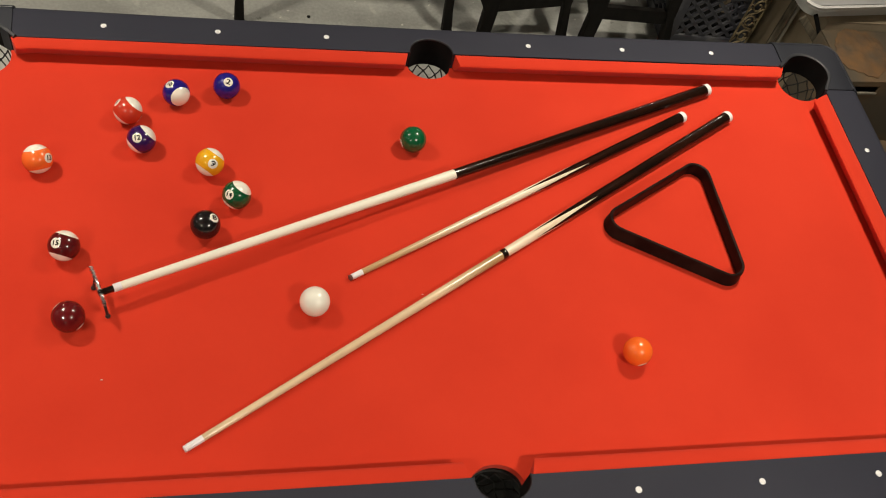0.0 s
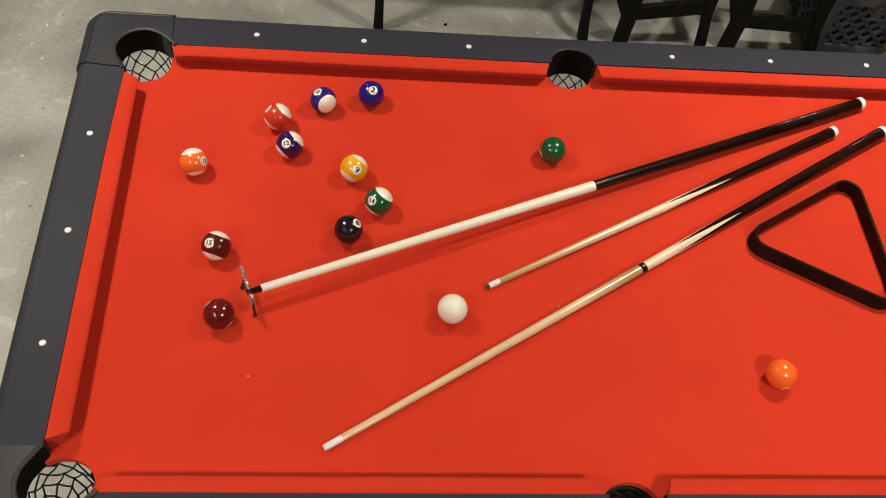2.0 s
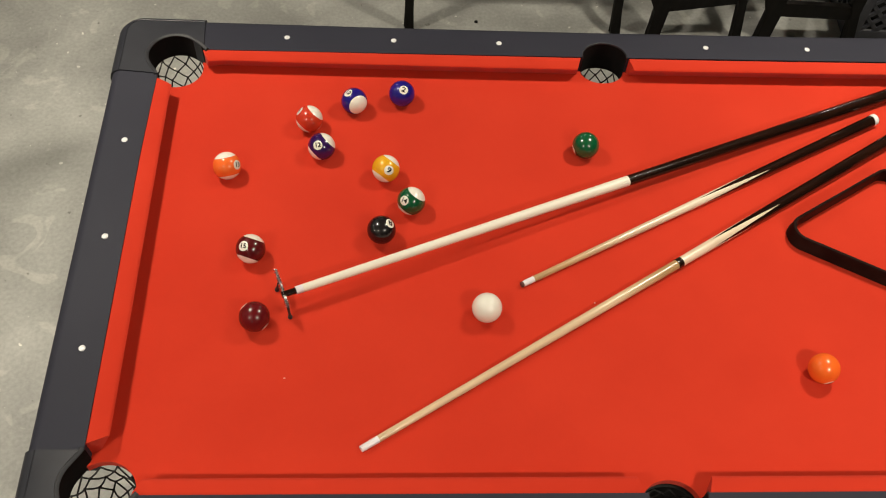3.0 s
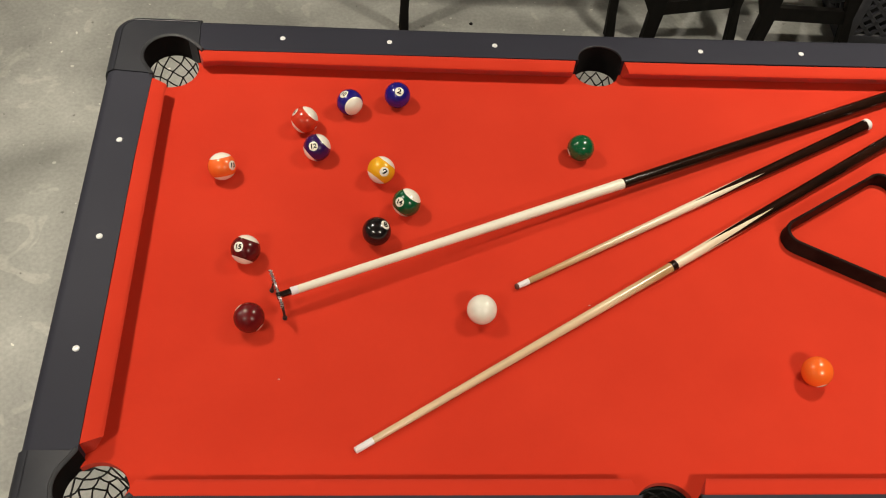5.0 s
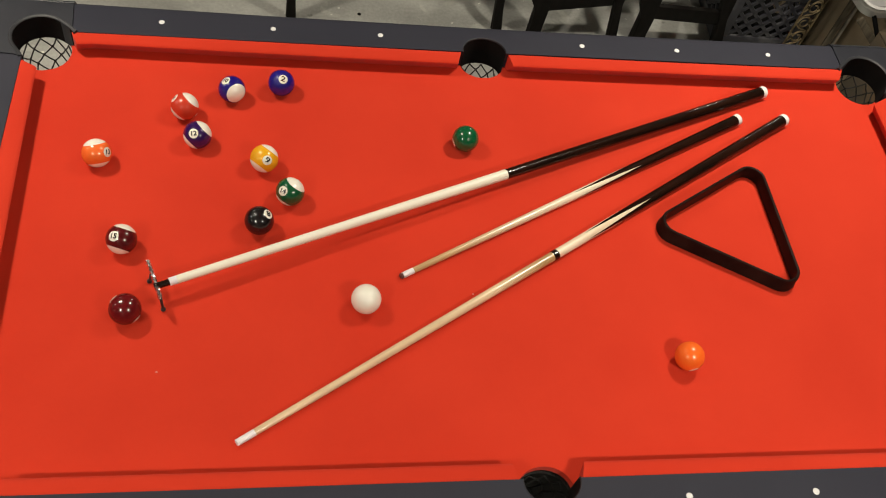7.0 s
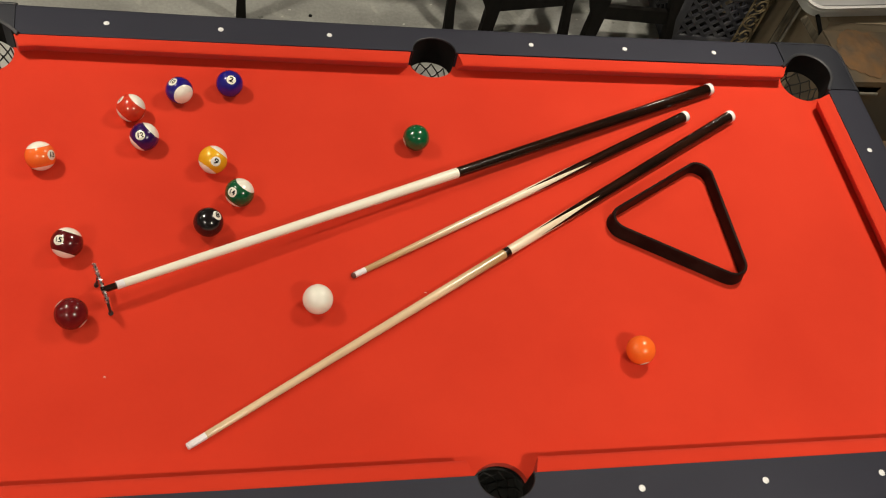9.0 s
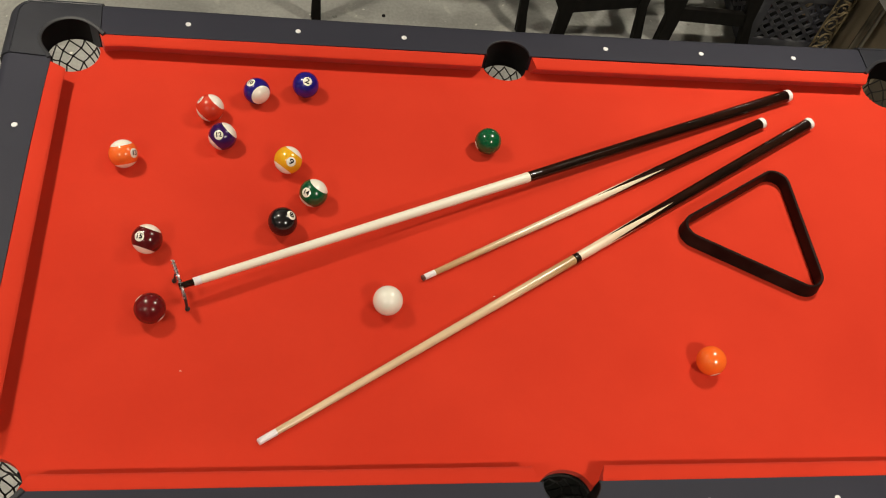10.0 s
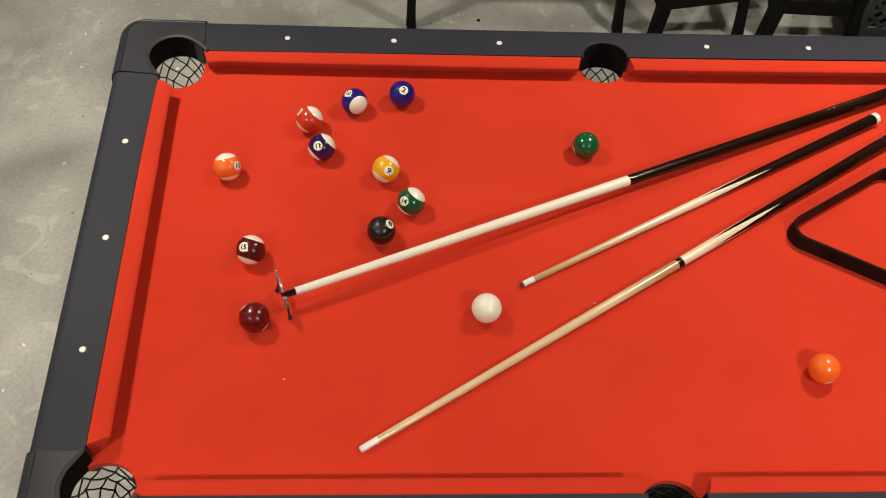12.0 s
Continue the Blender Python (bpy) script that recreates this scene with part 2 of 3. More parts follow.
def lathe(bm, profile, seg=32, m=None):
    """profile: (radius, z) from end to end."""
    rings = []
    for r, z in profile:
        ring = []
        for i in range(seg):
            a = 2 * math.pi * i / seg
            p = Vector((r * math.cos(a), r * math.sin(a), z))
            ring.append(m @ p if m else p)
        rings.append(ring)
    loft(bm, rings)


def tube(bm, pts, r, seg=6, closed=False):
    pts = [Vector(p) for p in pts]
    n = len(pts)
    rings = []
    for i, p in enumerate(pts):
        a = pts[(i - 1) % n] if closed or i else p
        b = pts[(i + 1) % n] if closed or i < n - 1 else p
        d = (b - a).normalized()
        q = d.to_track_quat("Z", "Y")
        rad = r[i] if isinstance(r, (list, tuple)) else r
        rings.append([p + q @ Vector((rad * math.cos(2 * math.pi * k / seg), rad * math.sin(2 * math.pi * k / seg), 0)) for k in range(seg)])
    if closed:
        rings.append(rings[0])
    loft(bm, rings, caps=not closed)


def bar(bm, a, b, wa, wb, ta=None, tb=None, side=(0, 1, 0)):
    """A squared bar from a to b: widths across, thickness along side."""
    a, b, s = Vector(a), Vector(b), Vector(side)
    d = (b - a).normalized()
    w = d.cross(s).normalized()
    t = w.cross(d).normalized()
    ta, tb = ta or wa, tb or wb
    rings = []
    for p, x, y in ((a, wa, ta), (b, wb, tb)):
        rings.append([p + w * i * x / 2 + t * j * y / 2 for i, j in ((-1, -1), (1, -1), (1, 1), (-1, 1))])
    loft(bm, rings)


def soften(bm, offset, angle=40):
    es = [e for e in bm.edges if len(e.link_faces) == 2 and e.calc_face_angle(0) > radians(angle)]
    bmesh.ops.bevel(bm, geom=es, offset=offset, segments=2, affect="EDGES", profile=0.5)


def arc(cx, cy, r, a0, a1, n):
    return [(cx + r * math.cos(radians(a0 + (a1 - a0) * i / n)), cy + r * math.sin(radians(a0 + (a1 - a0) * i / n))) for i in range(n + 1)]


# ---- room ----
X0, X1, Y0, Y1 = -5.2, 4.2, -6.2, 5.2


def room():
    bm = bmesh.new()
    box(bm, X0 - 0.2, X1 + 0.2, Y0 - 0.2, Y1 + 0.2, -0.2, 0.0)
    tagged(part("floor", bm, CONCRETE, smooth=None), "worn grey concrete floor with pale scuffs and dark spots", "floor", kind="structure")
    # unseen walls and ceiling added to close the room, kept dark to limit fill
    for name, ext, mt in (("wall_west", (X0 - 0.15, X0, Y0, Y1), PLASTER), ("wall_east", (X1, X1 + 0.15, Y0, Y1), DARK_WALL),
                          ("wall_north", (X0 - 0.15, X1 + 0.15, Y1, Y1 + 0.15), DARK_WALL), ("wall_south", (X0 - 0.15, X1 + 0.15, Y0 - 0.15, Y0), PLASTER)):
        bm = bmesh.new()
        box(bm, *ext, 0.0, CEILING)
        tagged(part(name, bm, mt, smooth=None), "unseen plain wall closing the room", "wall", kind="structure")
    bm = bmesh.new()
    box(bm, X0 - 0.15, X1 + 0.15, Y0 - 0.15, Y1 + 0.15, CEILING, CEILING + 0.15)
    tagged(part("ceiling", bm, CEIL, smooth=None), "unseen ceiling, kept dark to hold down the fill light", "ceiling", kind="structure")


def downlight(x, y, watts, spread):
    e = thing("downlight", "round white recessed ceiling downlight, switched on", "ceiling light", (x, y, CEILING), "ceiling downlights")
    bm = bmesh.new()
    lathe(bm, [(0.060, -0.012), (0.085, -0.010), (0.088, -0.004), (0.086, -0.001), (0.060, -0.001)], 24)
    part("trim_ring", bm, WHITECAP, e)
    lamp = bpy.data.lights.new("downlight_lamp", "AREA")
    lamp.shape, lamp.size, lamp.energy, lamp.color = "DISK", 0.15, watts, (1.0, 0.91, 0.75)
    lamp.spread = radians(spread)
    lo = new("downlight_lamp", lamp)
    lo.matrix_basis = pose(x, y, CEILING - 0.016)


room()
for row in LAMPS:
    downlight(*row)

# ---- pool table ----
BED, TOP = 0.76, 0.805
NY, BY = 0.4775, 0.508       # long cushions: nose and back
EX, EY = 1.097, 0.604        # outside of the rails
CX, CY, CR = 0.968, 0.491, 0.057   # corner pockets
SY, SR = 0.513, 0.051        # side pockets
PITCH = 0.2413
RIGHT = 0.007                # the right end sits this much further out
NOSE = {-1: 0.9600, 1: 0.9590}    # short cushions: nose and back, by end
BACK = {-1: 0.9955, 1: 0.9970}
BOW, TURN_LEFT = 0.0085, 0.012    # the far side bows outward a little, the left end is slightly out of square


def ex(sx, v):
    return sx * v + (RIGHT if sx > 0 else 0.0)


def squash(ps):
    """Side pockets are a little wider than deep."""
    return [(x, SY + 0.82 * (y - SY)) for x, y in ps]


def bed(table):
    """The cloth-covered slab, with six round bites for the pockets."""
    hx, hy = 1.0, 0.512
    pts = []

    def corner(sx, sy, flip):
        dx, dy = hx - CX, hy - CY
        a0 = math.degrees(math.asin(max(-1, min(1, dy / CR))))      # meets y = hy, on the inner side
        a0 = 180 - a0
        a1 = 360 - math.degrees(math.acos(max(-1, min(1, dx / CR))))
        ps = [(ex(sx, x), sy * y) for x, y in arc(CX, CY, CR, a0, a1, 18)]
        return ps[::-1] if flip else ps

    def side(sy):
        d = math.degrees(math.asin((SY - hy) / SR))
        ps = [(x, sy * y) for x, y in squash(arc(0, SY, SR, 180 + d, 360 - d, 18))]
        return ps if sy > 0 else ps[::-1]

    pts += side(1) + corner(1, 1, False) + corner(1, -1, True) + side(-1) + corner(-1, -1, False) + corner(-1, 1, True)
    bm = bmesh.new()
    rings = [[(x, y, z) for x, y in pts] for z in (BED - 0.017, BED - 0.003, BED)]
    loft(bm, rings)
    part("cloth_bed", bm, CLOTH, table, "smooth bright red cloth playing surface", smooth=30)
    bm = bmesh.new()
    box(bm, -0.86, 0.86, -0.44, 0.44, BED - 0.045, BED - 0.0175, 0.002)
    part("slab", bm, FRAME, table, "black board under the cloth", smooth=30)


def cushion(table, back, nose, turn):
    """back, nose: (from, to) along the rail, at the back and at the nose; the rail lies at +y before it is turned."""
    end = 1 if turn[1] == "+" else -1
    dn, db = (NY, BY) if turn[0] == "y" else (NOSE[end], BACK[end])
    prof = [  # distance from nose, height, share of the mitre
        (0.0, BED + 0.0360, 0.0), (0.0012, BED + 0.0378, 0.05), (0.006, BED + 0.0397, 0.2), (db - dn - 0.004, BED + 0.0435, 0.9), (db - dn, BED + 0.0425, 1.0),
        (db - dn, BED + 0.0005, 1.0), (0.021, BED + 0.0005, 0.6), (0.0075, BED + 0.026, 0.25), (0.0015, BED + 0.0340, 0.06)]
    n = 24
    rings = []
    for k in range(n + 1):
        ring = []
        for d, z, s in prof:
            a = nose[0] + (back[0] - nose[0]) * s
            b = nose[1] + (back[1] - nose[1]) * s
            u = a + (b - a) * k / n
            v = dn + d
            p = {"y+": (u, v), "y-": (u, -v), "x+": (ex(1, v), u), "x-": (-v, u)}[turn]
            ring.append((p[0], p[1], z))
        rings.append(ring)
    bm = bmesh.new()
    loft(bm, rings)
    part("cushion", bm, CLOTH, table, "rubber cushion wrapped in red cloth", smooth=50)


OUT = [(0.0, 0.708), (0.0, 0.772), (0.0015, 0.784), (0.005, 0.793), (0.010, 0.799), (0.017, 0.8035), (0.024, TOP)]


def long_rail(table, sy):
    rings = []
    a0 = math.degrees(math.asin((SY - BY) / SR))
    for d, z in OUT:
        inner = [(-0.9045, BY)] + [(x, y) for x, y in squash(arc(0, SY, SR, 180 + a0, -a0, 20))] + [(0.905 + RIGHT, BY)]
        outer = [(0.905 + RIGHT, EY - d), (0.45, EY - d), (0.0, EY - d), (-0.45, EY - d), (-0.905, EY - d)]
        rings.append([(x, sy * y, max(z, 0.727)) for x, y in inner] + [(x, sy * y, z) for x, y in outer])
    bm = bmesh.new()
    loft(bm, rings)
    r = part("rail", bm, RAIL, table, "charcoal laminate long rail with rounded outer edge", smooth=30)
    for k in (-3, -2, -1, 1, 2, 3):
        sight(r, k * PITCH, sy * (0.5465 if sy > 0 else 0.549))
    return r


def short_rail(table, sx):
    rings = []
    for d, z in OUT:
        ys = [-0.4305, -0.2, 0.0, 0.2, 0.4305]
        ring = [(BACK[sx], y) for y in ys] + [(EX - (0.0025 if sx < 0 else 0.0) - d, y) for y in reversed(ys)]
        rings.append([(ex(sx, x), y, z) for x, y in ring])
    bm = bmesh.new()
    loft(bm, rings)
    r = part("rail", bm, RAIL, table, "charcoal laminate short rail with rounded outer edge", smooth=30)
    for k in (-1, 0, 1):
        sight(r, ex(sx, 1.032), k * PITCH)


SIGHT_MESH = []


def sight(rail, x, y):
    if not SIGHT_MESH:
        bm = bmesh.new()
        lathe(bm, [(0.0062, -0.002), (0.0062, 0.0006), (0.0055, 0.0012), (0.003, 0.0015), (0.0008, 0.0016)], 16)
        SIGHT_MESH.append(finish(bm, "sight", SIGHT, 40))
    ob = new("sight", SIGHT_MESH[0])
    ob.parent = rail
    ob.matrix_basis = pose(x, y, TOP)


def mouth():
    """The outside of a corner pocket in plan, for the +x +y corner: jaw, round back, jaw."""
    return [(0.8995, 0.502), (0.9165, 0.521)] + arc(CX, CY, CR - 0.002, 128, -38, 22) + [(0.998, 0.438), (0.9935, 0.430)]


def corner_casting(table, sx, sy):
    lift = 0.003
    rings = []
    ear = 0.058
    for d, z in [(0.0, 0.704), (0.0, 0.770), (0.0015, 0.784), (0.005, 0.794), (0.011, 0.801), (0.018, 0.8055), (0.027, TOP + lift)]:
        inner = [(0.9055, BY + 0.001), (0.9065, 0.5115)] + [(x + 0.002, y + 0.002) for x, y in mouth()[2:-2]] + [(0.9995, 0.4335), (0.9965, 0.431)]
        gx, gy = EX + (0.002 if sx < 0 else 0.004) - d, EY + (0.006 if sy > 0 else 0.003) - d
        rad = max(ear - d, 0.02)
        outer = [(gx, 0.431)] + arc(gx - rad, gy - rad, rad, 0, 90, 10) + [(0.9055, gy)]
        rings.append([(ex(sx, x), sy * y, max(z, 0.7475)) for x, y in inner] + [(ex(sx, x), sy * y, z) for x, y in outer])
    bm = bmesh.new()
    loft(bm, rings)
    cast = part("corner_casting", bm, CASTING, table, "charcoal moulded plastic pocket corner", smooth=30)
    gx, gy, rad = EX + (0.002 if sx < 0 else 0.004) - 0.0235, EY + (0.006 if sy > 0 else 0.003) - 0.0235, ear - 0.0235
    path = [(gx, 0.4325), (gx, 0.47)] + arc(gx - rad, gy - rad, rad, 0, 90, 12) + [(0.94, gy), (0.907, gy)]
    top = TOP + lift
    part("ridge", strip([(ex(sx, x), sy * y) for x, y in path], [(-0.0022, top - 0.004), (-0.0018, top + 0.0006), (0, top + 0.0013), (0.0018, top + 0.0006), (0.0022, top - 0.004)]), CASTING, cast)
    return cast


def strip(path, prof):
    """A band along a plan path: prof gives (outward offset, height)."""
    n = len(path)
    rings = []
    for i, (x, y) in enumerate(path):
        x0, y0 = path[max(i - 1, 0)]
        x1, y1 = path[min(i + 1, n - 1)]
        d = Vector((x1 - x0, y1 - y0)).normalized()
        rings.append([(x - d.y * o, y + d.x * o, z) for o, z in prof])
    bm = bmesh.new()
    loft(bm, rings)
    return bm


def pocket(table, cx, cy, r, path, side, raise_, low, flat=1.0, lip=0.0095):
    """Rubber lip round the outside of the hole, its dark wall and the cord net below."""
    zt = TOP + raise_
    w = side * lip / 0.0095
    p = part("pocket_liner", strip(path, [(0, zt - 0.0032), (0, zt - 0.0020), (w * 0.002, zt - 0.0005), (w * 0.006, zt), (w * 0.0085, zt - 0.002), (w * 0.0095, zt - 0.006), (w * 0.0095, TOP - 0.02), (w * 0.006, TOP - 0.02)]), LINER, table, "black rubber pocket lip")
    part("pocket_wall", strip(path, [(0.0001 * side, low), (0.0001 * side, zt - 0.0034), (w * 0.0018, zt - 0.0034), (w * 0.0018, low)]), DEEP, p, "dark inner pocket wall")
    bm = bmesh.new()
    zt = low - 0.0005
    ring = [(cx + (r + 0.003) * math.cos(2 * math.pi * k / 32), cy + flat * (r + 0.003) * math.sin(2 * math.pi * k / 32), zt) for k in range(32)]
    tube(bm, ring, 0.0022, 6, True)
    n = 10
    levels = [(zt, r - 0.001), (zt - 0.022, r - 0.001), (zt - 0.046, r - 0.001), (zt - 0.068, r - 0.004), (zt - 0.087, r - 0.012), (zt - 0.101, r - 0.024), (zt - 0.110, r - 0.039), (zt - 0.112, 0.006)]
    rnd = random.Random(int(cx * 1000) * 7 + int(cy * 1000))
    node = []
    for k, (z, rr) in enumerate(levels):
        row = []
        for j in range(n):
            a = 2 * math.pi * (j + 0.5 * (k % 2) + rnd.uniform(-0.15, 0.15)) / n
            q = rr * rnd.uniform(0.93, 1.0)
            row.append(Vector((cx + q * math.cos(a), cy + flat * q * math.sin(a), z + rnd.uniform(-0.003, 0.003) * (k > 0))))
        node.append(row)
    for k in range(len(levels) - 1):
        for j in range(n):
            for j2 in ((j, (j + 1) % n) if k % 2 else ((j - 1) % n, j)):
                a, b = node[k][j], node[k + 1][j2]
                mid = (a + b) / 2 + Vector((rnd.uniform(-1, 1), rnd.uniform(-1, 1), -1.5)) * 0.001
                tube(bm, [a, mid, b], 0.0017, 5)
            if 0 < k:
                bmesh.ops.create_icosphere(bm, subdivisions=1, radius=0.0029, matrix=Matrix.Translation(node[k][j]))
    part("net", bm, CORD, p, "knotted black cord pocket net")
    return p


def pool_table():
    t = thing("pool_table", "pool table with bright red cloth, charcoal rails and net pockets", "pool table")
    bed(t)
    for s in ("y+", "y-"):
        cushion(t, (-0.907, -0.056), (-0.893, -0.065), s)
        cushion(t, (0.056, 0.907 + RIGHT), (0.065, 0.893 + RIGHT), s)
    cushion(t, (-0.419, 0.419), (-0.402, 0.402), "x+")
    cushion(t, (-0.419, 0.419), (-0.402, 0.402), "x-")
    for s in (1, -1):
        long_rail(t, s)
        short_rail(t, s)
        pocket(t, 0, s * SY, SR, [(x, s * y) for x, y in squash(arc(0, SY, SR - 0.001, 188, -8, 26))], s, 0.0010, 0.726, 0.82, 0.0028)
    for sx in (1, -1):
        for sy in (1, -1):
            corner_casting(t, sx, sy)
            pocket(t, ex(sx, CX), sy * CY, CR, [(ex(sx, x), sy * y) for x, y in mouth()], sx * sy, 0.0045, 0.747)
    bm = bmesh.new()
    box(bm, -0.84, 0.84, -0.43, 0.43, 0.38, 0.714, 0.006)
    part("cabinet", bm, FRAME, t, "black cabinet under the bed")
    for sx in (1, -1):
        for sy in (1, -1):
            bm = bmesh.new()
            bar(bm, (sx * 0.76, sy * 0.36, 0.0), (sx * 0.76, sy * 0.36, 0.38), 0.11, 0.14)
            soften(bm, 0.006)
            part("leg", bm, FRAME, t)
    square_off(t)
    return t


def square_off(table):
    """The frame is not quite true: its far side bows outward, its left end stands a little askew."""
    def moved(x, y):
        far = max(0.0, min(1.0, (y - 0.30) / 0.17))
        left = max(0.0, min(1.0, (-0.80 - x) / 0.12))
        gap = math.hypot(x + CX, y - CY)          # one pocket stays where it is
        k = max(0.0, min(1.0, (gap - 0.066) / 0.03))
        return x - k * left * (TURN_LEFT * y), y + k * far * BOW * x * x
    def true_up(ob):
        if ob.name.startswith("sight"):
            m = ob.matrix_basis.copy()
            x, y = moved(m.translation.x, m.translation.y)
            ob.matrix_basis = Matrix.Translation((x - m.translation.x, y - m.translation.y, 0)) @ m
        else:
            for v in ob.data.vertices:
                v.co.x, v.co.y = moved(v.co.x, v.co.y)
        for c in ob.children:
            true_up(c)
    for c in table.children:
        if not c.name.startswith(("leg", "cabinet")):
            true_up(c)


pool_table()

# ---- balls ----
R = 0.0286


def ball_colour(n):
    return {"cue": (0.88, 0.86, 0.76), "2": (0.013, 0.009, 0.21), "5": (0.98, 0.16, 0.02), "6": (0.004, 0.10, 0.035), "7": (0.13, 0.006, 0.008), "8": (0.008, 0.006, 0.007),
            "9": (0.86, 0.43, 0.012), "10": (0.015, 0.009, 0.19), "11": (0.62, 0.045, 0.018), "12": (0.032, 0.006, 0.088), "13": (0.96, 0.165, 0.026), "14": (0.004, 0.085, 0.03),
            "15": (0.10, 0.006, 0.008)}[n]


WORD = {"cue": "plain ivory cue ball", "2": "glossy solid blue pool ball numbered 2", "5": "glossy solid orange pool ball", "6": "glossy solid green pool ball",
        "7": "glossy solid maroon pool ball", "8": "glossy solid black pool ball numbered 8", "9": "white pool ball with yellow stripe numbered 9",
        "10": "white pool ball with dark blue stripe numbered 10", "11": "white pool ball with red stripe", "12": "white pool ball with purple stripe numbered 12",
        "13": "white pool ball with orange stripe numbered 13", "14": "white pool ball with green stripe numbered 14", "15": "white pool ball with maroon stripe numbered 15"}
DISC = mat("ball_number_disc", BALL_WHITE, 0.1, second=(0.75, 0.7, 0.56), scale=90, amount=0.5, coat=0.3)
INK = mat("ball_number_ink", (0.012, 0.011, 0.012), 0.15, coat=0.3)


def cap_mesh(deg):
    bm = bmesh.new()
    rr = R + 0.00012
    rows = []
    for k in range(1, 7):
        a = radians(deg) * k / 6
        rows.append([(rr * math.sin(a) * math.cos(2 * math.pi * i / 28), rr * math.sin(a) * math.sin(2 * math.pi * i / 28), rr * math.cos(a)) for i in range(28)])
    a = radians(deg)
    rows.append([(((R - 0.0004) * math.sin(a)) * math.cos(2 * math.pi * i / 28), ((R - 0.0004) * math.sin(a)) * math.sin(2 * math.pi * i / 28), (R - 0.0004) * math.cos(a)) for i in range(28)])
    made = loft(bm, rows, caps=False)
    top = bm.verts.new((0, 0, rr))
    for i in range(28):
        bm.faces.new((made[0][i], made[0][(i + 1) % 28], top))
    return finish(bm, "number_disc", DISC, 60)


def text_mesh(name, body, size, material, align="CENTER"):
    cu = bpy.data.curves.new(name, "FONT")
    cu.offset = 0.00042 if size < 0.05 else 0.0
    cu.body, cu.size, cu.align_x, cu.align_y, cu.resolution_u = body, size, align, "CENTER", 3
    ob = new(name, cu)
    bpy.context.view_layer.update()
    me = bpy.data.meshes.new_from_object(ob.evaluated_get(bpy.context.evaluated_depsgraph_get()))
    bpy.data.objects.remove(ob)
    me.materials.clear()
    me.materials.append(material)
    return me


CAP = cap_mesh(20)


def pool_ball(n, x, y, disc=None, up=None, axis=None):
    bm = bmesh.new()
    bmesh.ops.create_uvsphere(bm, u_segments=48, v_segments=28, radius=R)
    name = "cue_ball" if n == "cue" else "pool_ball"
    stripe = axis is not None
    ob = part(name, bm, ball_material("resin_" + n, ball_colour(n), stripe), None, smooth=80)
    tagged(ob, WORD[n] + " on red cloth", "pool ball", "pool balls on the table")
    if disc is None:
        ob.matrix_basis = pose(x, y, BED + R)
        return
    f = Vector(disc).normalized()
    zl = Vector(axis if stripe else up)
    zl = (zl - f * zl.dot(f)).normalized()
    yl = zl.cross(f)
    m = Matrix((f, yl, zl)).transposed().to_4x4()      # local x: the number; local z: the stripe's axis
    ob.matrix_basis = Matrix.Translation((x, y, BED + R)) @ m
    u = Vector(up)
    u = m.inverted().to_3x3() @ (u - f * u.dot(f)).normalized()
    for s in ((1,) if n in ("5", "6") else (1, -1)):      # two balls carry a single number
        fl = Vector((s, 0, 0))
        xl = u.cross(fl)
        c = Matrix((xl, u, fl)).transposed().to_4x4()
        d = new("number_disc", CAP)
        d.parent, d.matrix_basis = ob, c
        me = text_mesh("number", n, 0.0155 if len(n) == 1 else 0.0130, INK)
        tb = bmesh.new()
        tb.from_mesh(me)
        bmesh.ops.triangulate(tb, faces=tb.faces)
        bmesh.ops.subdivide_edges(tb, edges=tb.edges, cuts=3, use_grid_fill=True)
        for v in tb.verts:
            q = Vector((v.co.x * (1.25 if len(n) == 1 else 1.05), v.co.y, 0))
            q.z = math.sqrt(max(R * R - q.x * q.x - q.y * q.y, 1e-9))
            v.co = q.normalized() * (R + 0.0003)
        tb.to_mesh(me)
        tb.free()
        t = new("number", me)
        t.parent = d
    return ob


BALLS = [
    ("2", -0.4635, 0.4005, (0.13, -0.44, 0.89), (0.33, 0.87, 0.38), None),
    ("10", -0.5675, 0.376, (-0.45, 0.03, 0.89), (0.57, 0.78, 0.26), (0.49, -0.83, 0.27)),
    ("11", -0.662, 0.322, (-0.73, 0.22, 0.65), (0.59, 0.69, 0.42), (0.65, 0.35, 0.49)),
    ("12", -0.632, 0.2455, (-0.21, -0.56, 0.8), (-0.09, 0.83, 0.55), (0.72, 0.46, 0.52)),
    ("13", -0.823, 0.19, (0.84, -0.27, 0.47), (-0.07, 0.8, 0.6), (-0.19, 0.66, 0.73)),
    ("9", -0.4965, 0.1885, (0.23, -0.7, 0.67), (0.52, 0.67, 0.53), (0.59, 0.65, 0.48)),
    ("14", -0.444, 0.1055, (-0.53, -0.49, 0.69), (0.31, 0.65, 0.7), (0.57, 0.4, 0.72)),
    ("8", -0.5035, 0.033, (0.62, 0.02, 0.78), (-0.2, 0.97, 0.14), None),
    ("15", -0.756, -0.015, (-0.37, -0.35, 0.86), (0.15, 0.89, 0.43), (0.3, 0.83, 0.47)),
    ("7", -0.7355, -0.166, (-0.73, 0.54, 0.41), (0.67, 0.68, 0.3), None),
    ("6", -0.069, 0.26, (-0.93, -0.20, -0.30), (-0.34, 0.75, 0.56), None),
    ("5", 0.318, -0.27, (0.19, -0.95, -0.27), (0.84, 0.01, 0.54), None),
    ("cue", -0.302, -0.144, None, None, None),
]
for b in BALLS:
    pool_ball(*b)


# ---- cues ----
def along(tip, butt, roll=0):
    d = Vector(butt) - Vector(tip)
